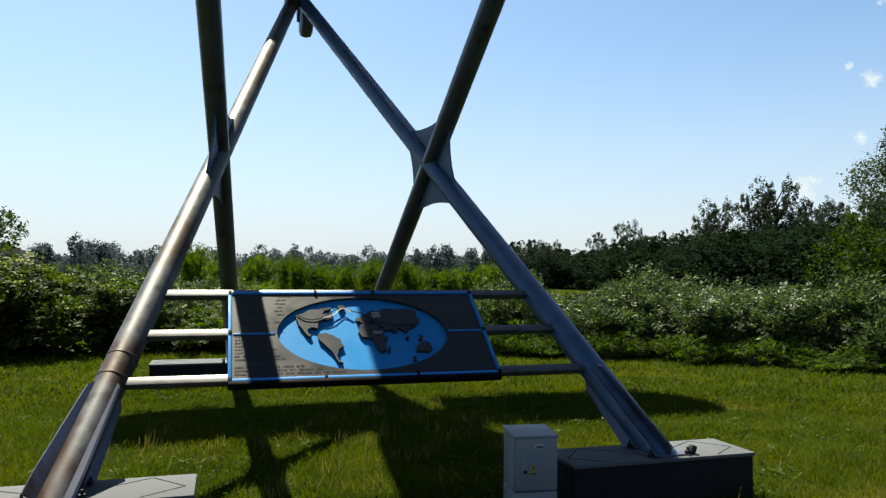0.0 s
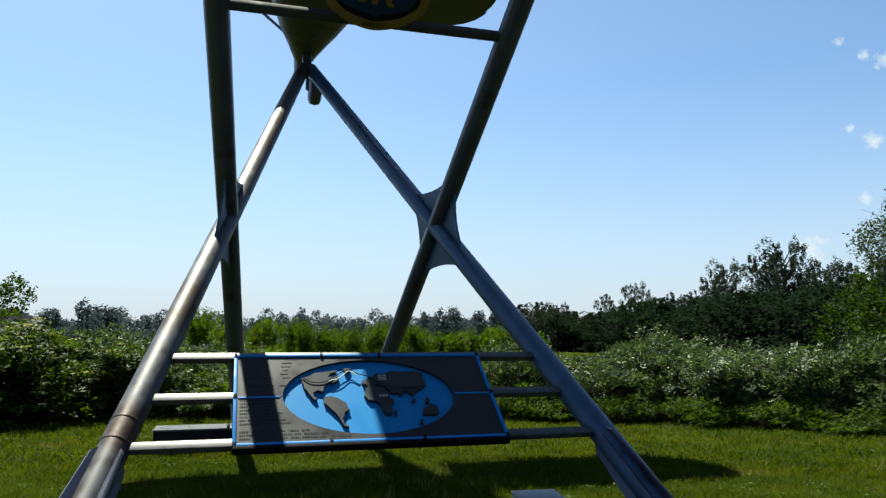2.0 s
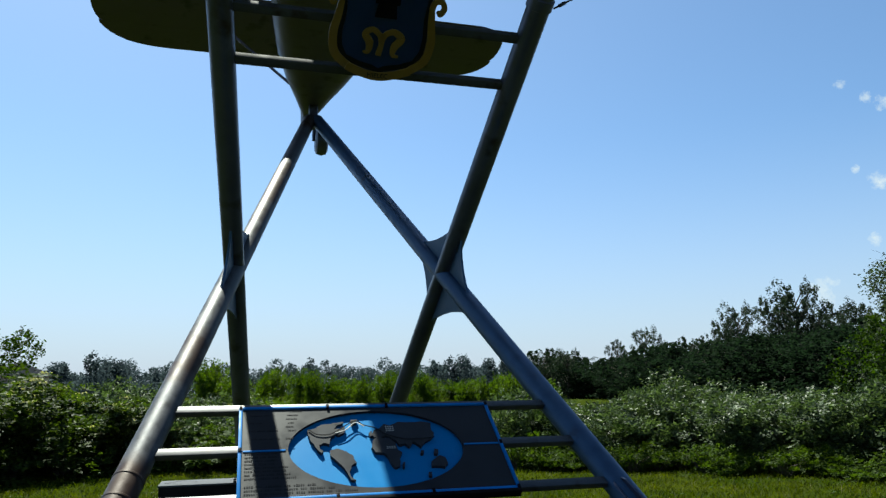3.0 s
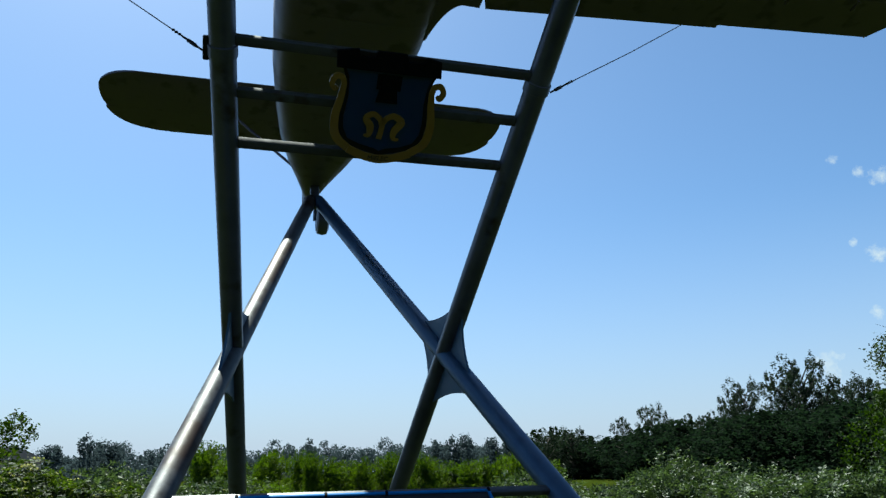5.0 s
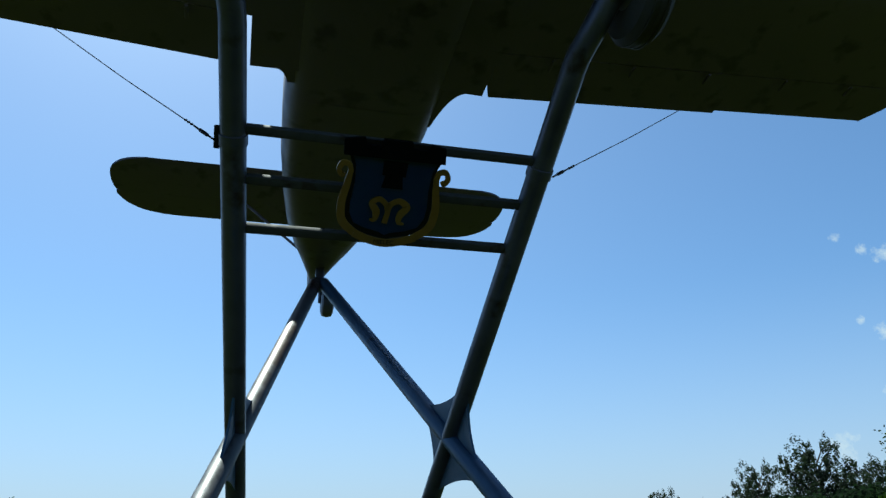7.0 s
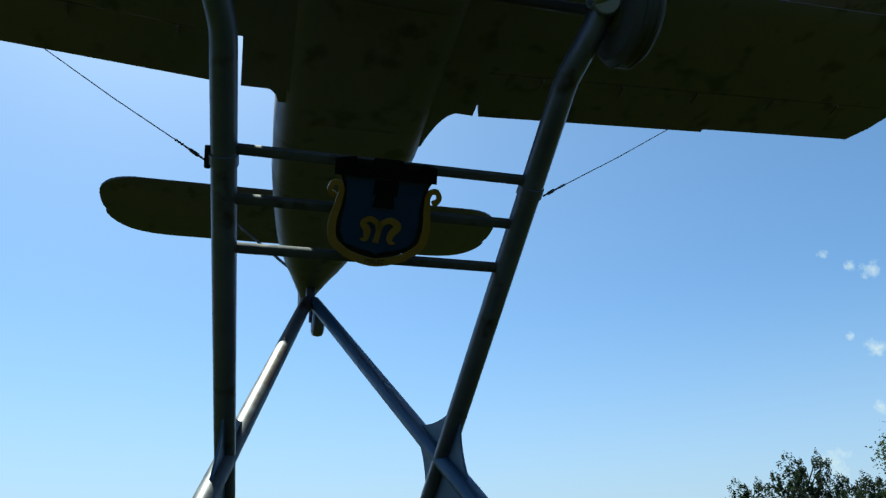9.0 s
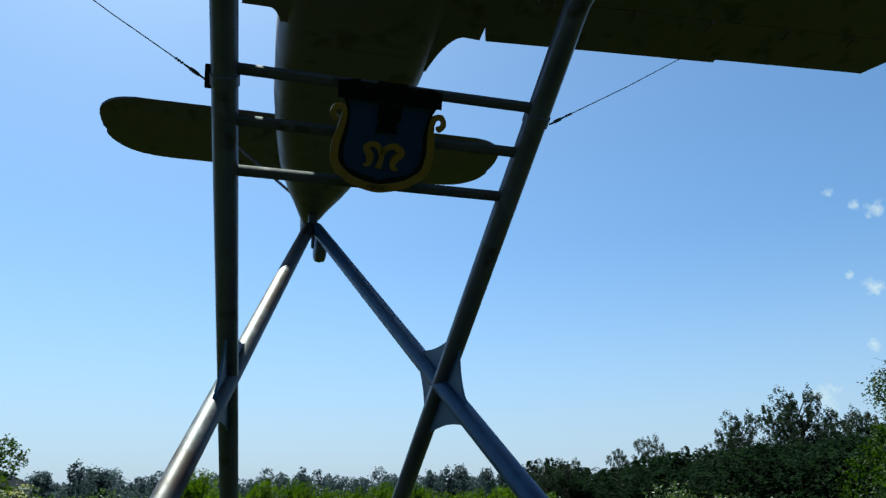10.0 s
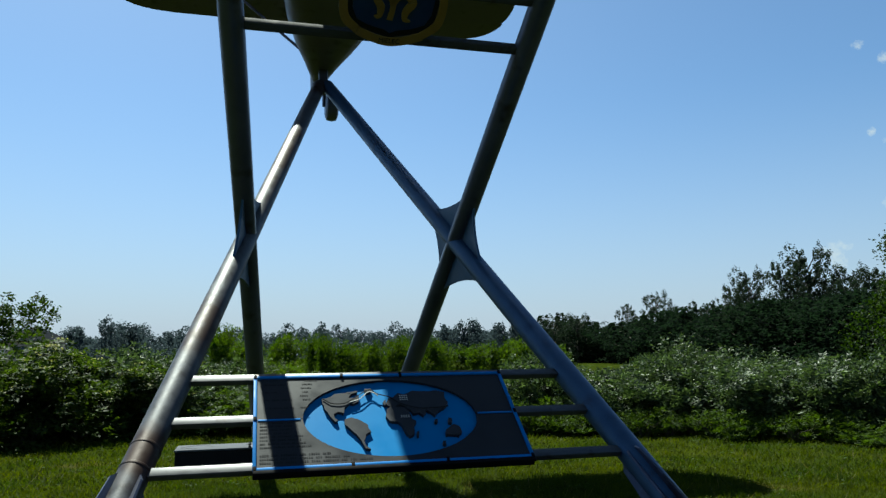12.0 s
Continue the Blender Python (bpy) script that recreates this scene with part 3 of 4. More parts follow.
part("wall_crown", plate([(x * 1.1, y * 1.1) for x, y in crown], 0.03, on(0.022, 0.03)), BLACK, shield, "dark battlement crown", False)
part("tower", plate([(-.1, .42), (-.08, .3), (-.11, .3), (-.11, .17), (.11, .17), (.11, .3), (.08, .3), (.1, .42)], 0.012, on(0.034, 0.012)), BLACK, shield, "black tower", False)
for line, wd in (([(-.165, 0.745), (-.12, 0.740), (-.115, 0.655), (-.165, 0.580), (-.10, 0.535), (-.03, 0.580), (-.01, 0.635)], [.015, .045, .075, .055, .05, .05, .05]),
                 ([(0, 0.565), (-.005, 0.665), (-.02, 0.770)], [.05, .05, .055]),
                 ([(.0, 0.615), (.03, 0.565), (.10, 0.540), (.17, 0.595), (.12, 0.675), (.115, 0.750), (.17, 0.765)], [.05, .05, .055, .075, .07, .045, .015])):
    part("letter_stroke", ribbon(line, wd, 0.012, on(0.035, 0.012)), GOLD, shield, "gold letter stroke")
for k in (-1, 1):
    part("ribbon_side", ribbon([(k * .40, .27), (k * .42, .42), (k * .45, .6), (k * .42, .78), (k * .28, .90)], [.045, .065, .075, .08, .07], 0.014, on(0.035, 0.014)), GOLD, shield, "gold ribbon")
    part("ribbon_scroll", ribbon([(k * .40, .30), (k * .42, .23), (k * .48, .22), (k * .51, .28), (k * .48, .33), (k * .455, .31)], [.05, .045, .05, .045, .03], 0.03, on(0.03, 0.03)), GOLD, shield, "curled ribbon end")
part("ribbon_base", ribbon([(-.30, .885), (-.15, .94), (0, .965), (.15, .94), (.30, .885)], [.075, .08, .075], 0.014, on(0.05, 0.014)), GOLD, shield, "gold ribbon band")
fc = bpy.data.curves.new("town_name", "FONT")
fc.body, fc.size, fc.align_x, fc.align_y, fc.extrude = "MIELEC", 0.062, "CENTER", "CENTER", 0.001
txt = new("town_name", fc)
fc.materials.append(INK)
txt.parent = shield
txt.matrix_world = SM @ pose(0, 0.955, FACE * 0.066) @ (pose(0, 0, 0) if FACE > 0 else pose(0, 0, 0, 180))

# ---- aircraft ----
plane = thing("biplane", "olive green utility biplane mounted on a steel stand seen from below", "aircraft")


def section(v, w, zb, zt, n=48, e=7.0):
    zc, h = (zb + zt) / 2, (zt - zb) / 2
    row = []
    for k in range(n):
        a = 2 * math.pi * k / n
        c, s = math.cos(a), math.sin(a)
        row.append((w * math.copysign(abs(c) ** (2 / e), c), v, zc + h * math.copysign(abs(s) ** (2 / e), s)))
    return row


HULL = [(-3.1, .3, 7.75, 8.4), (-2.9, .6, 7.42, 8.72), (-2.2, .7, 7.2, 8.85), (-1.2, .82, 6.92, 9.0), (0, .9, 6.72, 9.05), (1.0, .9, 6.56, 9.0), (1.9, .91, 6.45, 8.95), (3.0, .91, 6.39, 8.82), (4.0, .87, 6.37, 8.66), (5.0, .79, 6.36, 8.5), (6.0, .68, 6.36, 8.36), (6.8, .54, 6.37, 8.26), (7.4, .36, 6.37, 8.2), (7.9, .2, 6.36, 8.17), (8.3, .07, 6.4, 8.15), (8.6, .03, 6.7, 8.1)]
part("fuselage", rings([section(*h, e=7.0 - 3.7 * min(1.0, max(0.0, (h[0] - 4.0) / 3.0))) for h in HULL]), OLIVE, plane, "olive fuselage belly")
for v in (0.6, 2.4, 3.9):
    k = [i for i in range(len(HULL) - 1) if HULL[i][0] <= v < HULL[i + 1][0]][0]
    f = (v - HULL[k][0]) / (HULL[k + 1][0] - HULL[k][0])
    h = [HULL[k][j] * (1 - f) + HULL[k + 1][j] * f for j in range(1, 4)]
    part("seam_strip", rings([section(v - 0.02, h[0] + 0.003, h[1] - 0.003, h[2] + 0.003), section(v + 0.02, h[0] + 0.003, h[1] - 0.003, h[2] + 0.003)], caps=False), OLIVE, plane)


def te(u):
    return Vector((u, 1.975 + 0.028 * min(abs(u) - 1.3, 5.2), 6.52 + 0.09 * max(0.0, abs(u) - 1.3)))


def foil(tep, c0, c1, chord=(0, -1.97, 0.35), thick=0.25, n=9):
    """A ring of a wing section between two parts of its chord, 0 at the leading edge."""
    ch = Vector(chord)
    up = Vector((0, -ch.z, ch.y)).normalized()
    up = up if up.z > 0 else -up
    top, low = [], []
    for i in range(n):
        c = c0 + (c1 - c0) * (1 - math.cos(math.pi * i / (n - 1))) / 2
        t = thick * (1.48 * math.sqrt(max(c, 0)) - 0.63 * c - 1.76 * c * c + 1.42 * c ** 3 - 0.5 * c ** 4) + 0.006
        p = tep + ch * (1 - c)
        top.append(p + up * t * 0.7)
        low.append(p - up * t * 0.3)
    return top + low[::-1]


for s in (-1, 1):
    part("lower_wing", rings([foil(te(s * u), 0, 0.66) for u in (0.4, 1.3, 3, 5, 6.7)]), OLIVE, plane, "olive lower wing underside")
    part("wing_tip", rings([foil(te(s * u), a, b, thick=t) for u, a, b, t in ((6.705, 0, 0.985, .25), (6.9, .02, .86, .22), (7.05, .1, .7, .15), (7.12, .25, .5, .08))]), OLIVE, plane)
    part("wing_root", rings([foil(te(s * u), 0.655, 1.0) for u in (0.4, 1.285)]), OLIVE, plane)
    inner = foil(te(s * (1.2855 if s > 0 else 1.345)), 0.666, 1.0)
    if s > 0:  # the inner rear corner is cut back
        rear_y = te(1.2855).y
        inner = [p + Vector((0.07 * max(0.0, 1 - (rear_y - p.y) / 0.18), 0, 0)) for p in inner]
    part("flap", rings([inner] + [foil(te(s * u), 0.666, 1.0) for u in (3, 4.391)]), OLIVE, plane, "hinged flap")
    part("aileron", rings([foil(te(s * u), 0.666, 0.975) for u in (4.389, 6.707)]), OLIVE, plane, "hinged aileron")
    for u in (1.9, 2.9, 3.9, 5.0, 6.0):
        part("hinge", box(0.035, 0.16, 0.035, Matrix.Translation(te(s * u) + Vector((0, -0.62, 0.03))) @ pose(0, 0, 0, -10), 0.01), OLIVE, plane)
    # rounded fillet from the wing root to the body
    zf = 6.53
    outline = [(0.6, 1.2), (1.25, 1.2), (1.28, 1.98)] + [p[:2] for p in (arc((1.12, 1.98, 0), (0.93, 2.0, 0), (0.86, 2.75, 0), 14) if s > 0 else arc((1.02, 1.98, 0), (0.93, 1.985, 0), (0.885, 2.2, 0), 10))] + [(0.7, 2.8 if s > 0 else 2.2)]
    bm = plate([(s * x, y) for x, y in outline], 0.05, pose(0, 0, zf))
    for v in bm.verts:  # the front half follows the wing's slope
        v.co.z += 0.13 * max(0.0, 1.98 - v.co.y)
    part("root_fillet", bm, OLIVE, plane)
    part("upper_wing", rings([foil(Vector((s * u, 2.3, 8.9 + 0.05 * u)), 0, 1, (0, -2.35, 0.42), 0.3) for u in (0, 3, 6, 8.6, 9.0)]), OLIVE, plane, "olive upper wing")
    part("wing_strut", tube([te(s * 5.2) + Vector((0, -0.95, 0.2)), (s * 5.3, 0.95, 9.3)], 0.05, 12), OLIVE, plane)
    # tailplane
    def stab(u, a, b, t):
        return foil(Vector((s * u * (1.055 if s < 0 else 1.02) + 0.058, 9.31, 8.085)), a, b, (0, -1.83, 0.23), t, 9)
    part("tailplane", rings([stab(u, a, b, t) for u, a, b, t in ((0, 0, .6, .2), (2.8, 0, .6, .16), (3.0, .008, .6, .15), (3.15, .025, .6, .135), (3.28, .05, .6, .12), (3.4, .09, .6, .1), (3.48, .135, .6, .08), (3.54, .18, .58, .06), (3.58, .24, .52, .04), (3.6, .32, .42, .025))]), OLIVE, plane, "rounded tailplane")
    part("elevator", rings([stab(u, .602, b, t) for u, b, t in ((0.25, 1, .2), (2.5, 1, .16), (2.8, .985, .15), (3.02, .955, .14), (3.18, .915, .13), (3.31, .86, .12), (3.41, .8, .11), (3.49, .73, .09), (3.55, .65, .07))]), OLIVE, plane, "elevator")
    if s < 0:
        part("tailplane_strut", tube([(s * 1.62, 8.2, 8.15), (s * 0.3, 7.3, 6.66)], 0.024, 16), OLIVE, plane)
    # main wheel and its struts
    wc = Vector((s * 1.78, -0.6, 5.84))
    prof = [(-.13, .2), (-.135, .3), (-.12, .38), (-.07, .425), (0, .435), (.07, .425), (.12, .38), (.135, .3), (.13, .2)]
    bm = rings([[wc + Vector((x, r * math.cos(a), r * math.sin(a))) for a in (2 * math.pi * k / 32 for k in range(32))] for x, r in prof])
    wheel = part("wheel", bm, RUBBER, plane, "black rubber main wheel")
    for x in (-.05, 0, .05):
        part("tread_rib", tube([wc + Vector((x - 0.012, 0, 0)), wc + Vector((x + 0.012, 0, 0))], 0.437, 32), RUBBER, wheel)
    part("rim", tube([wc + Vector((-s * 0.14, 0, 0)), wc + Vector((-s * 0.12, 0, 0)), wc + Vector((s * 0.12, 0, 0)), wc + Vector((s * 0.14, 0, 0))], [.12, .19, .19, .12], 24), HUB, wheel, "grey wheel rim")
    part("gear_strut", tube([wc + Vector((-s * 0.2, 0.05, 0.02)), (s * 0.7, 0.35, 6.75)], 0.05, 16), DARK, plane, "dark undercarriage strut")
    part("gear_strut", tube([wc + Vector((-s * 0.2, -0.05, 0.02)), (s * 0.7, -0.9, 6.95)], 0.05, 16), DARK, plane, "dark undercarriage strut")
part("fin", rings([[(x * w, y0 + (y1 - y0) * y, z) for x, y in ((-1, .3), (-.6, .08), (0, 0), (.6, .08), (1, .3), (.5, .8), (0, 1), (-.5, .8))] for z, y0, y1, w in ((7.9, 6.4, 8.6, .1), (8.8, 7.2, 8.95, .09), (9.6, 7.8, 9.15, .07), (9.9, 8.2, 9.0, .03))]), OLIVE, plane, "tail fin")
part("rudder", rings([[(-0.05 + x * w, y0 + (y1 - y0) * y, z) for x, y in ((-1, .2), (-.6, .04), (0, 0), (.6, .04), (1, .2), (.5, .8), (0, 1), (-.5, .8))] for z, y0, y1, w in ((6.4, 8.3, 8.85, .045), (6.5, 8.25, 9.0, .06), (7.2, 8.36, 9.3, .06), (7.9, 8.5, 9.4, .06))]), OLIVE, plane, "lower end of the rudder")
tw = Vector((0.19, 7.62, 5.86))
prof = [(-.09, .1), (-.105, .18), (-.08, .23), (0, .25), (.08, .23), (.105, .18), (.09, .1)]
tail_wheel = part("tail_wheel", rings([[tw + Vector((x, r * math.cos(a), r * math.sin(a))) for a in (2 * math.pi * k / 28 for k in range(28))] for x, r in prof]), STEEL, plane, "small grey tail wheel")
part("tail_fork", tube([tw + Vector((-0.13, 0, 0)), tw + Vector((-0.13, 0.02, 0.3)), (0.02, 7.5, 6.5)], 0.03, 10), STEEL, plane)

# ---- guy cables ----
for s, a, b in ((-1, (-3.23, 2.02, 6.7), (-1.46, 0.64, 4.785)), (1, (3.95, 2.06, 6.79), (1.45, 0.66, 4.79))):
    a, b = Vector(a), Vector(b)
    guy = thing("guy_cable", "thin steel guy cable from wing to stand leg with turnbuckle", "cable", "guy cables")
    d = (a - b).normalized()
    part("rope", tube([b + d * 0.3, along(b, a, 0.5) - Vector((0, 0, 0.015)), a], 0.005, 8), CABLE, guy)
    part("turnbuckle", tube([b, b + d * 0.08, b + d * 0.1, b + d * 0.2, b + d * 0.22, b + d * 0.3], [.008, .009, .016, .016, .009, .008], 10), DARK, guy)
    for k in range(3):
        p = b + d * (0.33 + 0.045 * k)
        part("cable_clip", box(0.022, 0.022, 0.016, Matrix.Translation(p) @ pose(0, 0, 0, 30, 40 * s, 20), 0.004), DARK, guy)
    c, e = Vector(BACK[s]), Vector(GEAR[s])
    g = (e - c).normalized()
    p = along(c, e, 0.846)
    part("pipe_clamp", tube([p - g * 0.05, p - g * 0.045, p + g * 0.045, p + g * 0.05], [R, R + 0.012, R + 0.012, R], 24), STEEL, guy)
    if s < 0:
        part("clamp_eye", box(0.05, 0.2, 0.03, axes(p + Vector((s * 0.125, 0, 0)), (1, 0, 0), g), 0.012), DARK, guy)

# ---- electrical cabinet ----
cb = spot(6.78, 5.0)
cabinet = thing("electrical_cabinet", "light grey plastic electrical cabinet standing in the grass", "cabinet", at=pose(cb.x, cb.y, 0, 0, 0, -6))
CW, CD = 0.295, 0.26
part("plinth", box(CW, CD, 0.21, pose(0, 0, 0.1), 0.006), CABINET, cabinet, "plinth of the same grey plastic")
part("body", box(CW, CD, 0.35, pose(0, 0, 0.387), 0.008), CABINET, cabinet, "grey cabinet body")
part("roof", box(CW + 0.012, CD + 0.022, 0.022, pose(0, -0.003, 0.572, 4, 0, 0), 0.006), CABINET, cabinet, "sloping cabinet roof")
cdoor = part("door", box(CW - 0.012, 0.014, 0.335, pose(0.003, -CD / 2 - 0.006, 0.387), 0.005), CABINET, cabinet, "closed cabinet door")
part("latch_plate", box(0.036, 0.012, 0.16, pose(-0.085, -CD / 2 - 0.017, 0.35), 0.006), CABINET, cdoor, "raised latch plate")
part("lock_knob", tube([(-0.08, -CD / 2 - 0.022, 0.345), (-0.08, -CD / 2 - 0.034, 0.345)], 0.011, 12), DARK, cdoor)
part("name_plate", box(0.062, 0.004, 0.034, pose(0.018, -CD / 2 - 0.014, 0.5), 0.001), PALE, cdoor, "white name plate")
bars("lettering", [(-0.002 + 0.013 * j, 0.492, 0.009, 0.016) for j in range(4)], INK, cdoor, pose(0, -CD / 2 - 0.0165, 0, 90))
part("warning_sign", plate([(-0.028, 0), (0.028, 0), (0, 0.05)], 0.003, pose(-0.022, -CD / 2 - 0.0135, 0.345, 90)), YELLOW, cdoor, "yellow warning triangle", False)
part("warning_strip", box(0.05, 0.003, 0.016, pose(-0.022, -CD / 2 - 0.0145, 0.33)), YELLOW, cdoor)
bars("lettering", [(-0.026, 0.352, 0.008, 0.024), (-0.042, 0.326, 0.04, 0.008)], INK, cdoor, pose(0, -CD / 2 - 0.0185, 0, 90))


# ---- vegetation ----
def blob_points(rng, blobs, n, per=60):
    """Leaf places in clumps scattered mostly near the skin of rounded masses (x, y, z, rx, ry, rz)."""
    out = []
    for x, y, z, rx, ry, rz in blobs:
        k = max(6, int(n / per))
        d = rng.normal(size=(k, 3))
        d /= np.linalg.norm(d, axis=1, keepdims=True)
        d *= rng.uniform(0.45, 1.05, (k, 1)) ** 0.6
        c = d * (rx, ry, rz) + (x, y, z)
        p = np.repeat(c, n // k + 1, 0)[:n]
        out.append(p + rng.normal(size=p.shape) * np.array((rx, ry, rz)) * 0.16)
    p = np.concatenate(out)
    return p[p[:, 2] > 0.03]


def stems(rng, h, spread, n, r):
    bm = bmesh.new()
    for _ in range(n):
        a, q = rng.uniform(0, 6.28), rng.uniform(0.3, 1) * spread
        tip = Vector((math.cos(a) * q, math.sin(a) * q, h * rng.uniform(0.7, 0.95)))
        mid = Vector((tip.x * 0.35 + rng.normal() * 0.05, tip.y * 0.35 + rng.normal() * 0.05, tip.z * 0.5))
        tube([(tip.x * 0.1, tip.y * 0.1, -0.05), mid, tip], [r, r * 0.65, r * 0.2], 6, bm)
    return bm


def shrub(name, label, seed, w, h, leaf, mat, n=5200, size=(0.1, 0.052), blossom=0, wisps=0, group="shrubs at the lawn's edge", spray=(6, 0.16, 0.9, 0.0), clumps=12):
    """A shrub of stems and clumped leaves, about w wide and h high, with its base at the origin."""
    rng = np.random.default_rng(seed)
    ob = thing(name, label, "shrub", group)
    tagged(part("branch_work", stems(rng, h, w * 0.42, 14, 0.022), BARK, ob), kind="stuff")
    blobs = [(0, 0, h * 0.45, w * 0.36, w * 0.36, h * 0.4)]
    for _ in range(clumps):
        a, q, z = rng.uniform(0, 6.28), rng.uniform(0.2, 0.46) * w, rng.uniform(0.12, 0.86) * h
        s = rng.uniform(0.13, 0.24)
        blobs.append((math.cos(a) * q, math.sin(a) * q, z, s * w, s * w, s * w * 1.1))
    k, reach, flat, rise = spray
    p = blob_points(rng, blobs, n // (clumps * k), 5)
    tops = []
    if wisps:
        for _ in range(wisps):
            a, q = rng.uniform(0, 6.28), rng.uniform(0, 0.4) * w
            t = rng.uniform(0, 1, (34, 1)) ** 1.3
            lean = rng.normal(size=2) * 0.15
            line = np.concatenate([math.cos(a) * q + lean[0] * t, math.sin(a) * q + lean[1] * t, h * 0.75 + t * h * rng.uniform(0.2, 0.5)], 1)
            tops.append(line + rng.normal(size=line.shape) * 0.035)
    q, la, lb = sprays(rng, p, k, reach, *size, flat, rise)
    if tops:
        tops = np.concatenate(tops)
        ta, tb = turns(rng, len(tops), *size, 0.3)
        q, la, lb = np.concatenate([q, tops]), np.concatenate([la, ta]), np.concatenate([lb, tb])
    quads("leaves", q, la, lb, mat, ob, leaf)
    if blossom:
        c = p[(np.hypot(p[:, 0], p[:, 1]) > w * 0.4) | (p[:, 2] > h * 0.8)]
        c = c[c[:, 2] > h * 0.4]
        c = c[rng.integers(0, len(c), blossom)]
        f = np.repeat(c, 26, 0) + rng.normal(size=(len(c) * 26, 3)) * (0.06, 0.06, 0.012) + (0, 0, 0.06)
        la, lb = turns(rng, len(f), 0.042, 0.036)
        quads("blossom", f, la, lb, BLOSSOM, ob, "flat cream flower heads")
    return ob


def tree(name, label, seed, h, w, mat, n=7000, leaf=0.22, base=0.18, slim=1.0, masses=24, group="trees beyond the meadow"):
    """A tree with a tapered trunk, limbs and a clumped crown with gaps."""
    rng = np.random.default_rng(seed)
    ob = thing(name, label, "tree", group)
    bm = bmesh.new()
    bend = [(rng.normal() * 0.02 * h * k / 4, rng.normal() * 0.02 * h * k / 4, h * 0.92 * k / 5) for k in range(6)]
    bend[0] = (0, 0, -0.1)
    tube(bend, [h * 0.018 * f for f in (1.25, 0.9, 0.7, 0.5, 0.3, 0.1)], 10, bm)
    blobs = []
    for k in range(masses):
        z = h * (base + (0.97 - base) * (k + rng.uniform(0, 0.8)) / masses)
        f = (z / h - base) / (1 - base)
        reach = w * 0.5 * (0.35 + 1.1 * math.sqrt(max(0.0, math.sin(math.pi * min(0.97, 0.12 + 0.85 * f))))) * rng.uniform(0.25, 0.8)
        a = k * 2.4 + rng.uniform(-0.5, 0.5)
        s = rng.uniform(0.13, 0.24) * (1.15 - 0.5 * f)
        c = (math.cos(a) * reach, math.sin(a) * reach, z)
        blobs.append((*c, s * w, s * w, s * w * 1.15 * slim))
        low = Vector((0, 0, max(0.1 * h, z - reach * 0.8 - 0.05 * h)))
        tube([low, low.lerp(Vector(c), 0.55) + Vector((0, 0, 0.02 * h)), c], [h * 0.007, h * 0.005, h * 0.0015], 6, bm)
    part("trunk", bm, BARK, ob, "grey-brown trunk with limbs")
    p = blob_points(rng, blobs, n // masses, 24)
    la, lb = turns(rng, len(p), leaf, leaf * 0.6, 0.5)
    quads("crown", p, la, lb, mat, ob)
    return ob


def place(proto, spots, seed):
    """The first spot takes the thing itself, the others copies of it: (bearing, distance, width factor, height factor)."""
    rng = np.random.default_rng(seed)
    for k, (b, d, sw, sh) in enumerate(spots):
        m = Matrix.Translation(spot(b, d)) @ Matrix.Rotation(rng.uniform(0, 6.28), 4, "Z") @ Matrix.Diagonal((sw, sw, sh, 1))
        if k == 0:
            proto.matrix_basis = m
        else:
            copy_thing(proto, m)


# elder and mixed shrubs on one side of the lawn
place(shrub("elder_bush", "dense dark green elder bush with cream flower heads", 11, 2.6, 2.2, "", ELDER, 7500, (0.115, 0.05), 34, spray=(6, 0.17, 0.8, 0.0), clumps=12), [(-31, 16.8, 1.1, 0.86), (-28, 17.2, 1.05, 0.83), (-25.5, 17.6, 1.0, 0.80), (-34.5, 17.0, 1.2, 0.90), (-38, 17.5, 1.2, 0.86)], 1)
place(shrub("elder_bush", "leafy elder bush with a few flower heads", 12, 2.4, 2.3, "", ELDER, 7000, (0.11, 0.048), 8, spray=(6, 0.17, 0.7, 0.0), clumps=12), [(-29.5, 18.5, 1.1, 0.80), (-26.5, 18.8, 1.1, 0.78), (-33, 18.6, 1.2, 0.88), (-17.0, 20.5, 1.0, 0.76), (-14.6, 21.5, 0.9, 0.64)], 2)
place(shrub("dogwood_bush", "grey-green dogwood bush with small pale leaves", 13, 2.3, 2.1, "", SILVER, 6000, (0.08, 0.045), 6, 3, spray=(6, 0.16, 0.5, 0.5)), [(-23.2, 17.6, 1.0, 0.86), (-21.0, 17.9, 1.0, 0.90), (-19.0, 18.3, 0.95, 0.86), (-24.2, 18.8, 1.0, 0.90)], 3)
place(shrub("hazel_bush", "mid-green shrub with loose foliage", 14, 2.2, 1.7, "", NETTLE, 5500, (0.1, 0.055), spray=(6, 0.18, 0.8, 0.3)), [(-18.6, 16.6, 0.95, 0.49), (-16.8, 17.0, 1.0, 0.53), (-14.8, 17.6, 1.0, 0.48), (-12.5, 18.3, 1.0, 0.40), (-10.0, 18.8, 0.9, 0.33), (-7.0, 18.4, 1.0, 0.30), (-3.5, 18.0, 1.0, 0.30), (0.0, 17.4, 1.0, 0.33), (3.0, 16.8, 0.9, 0.36)], 4)
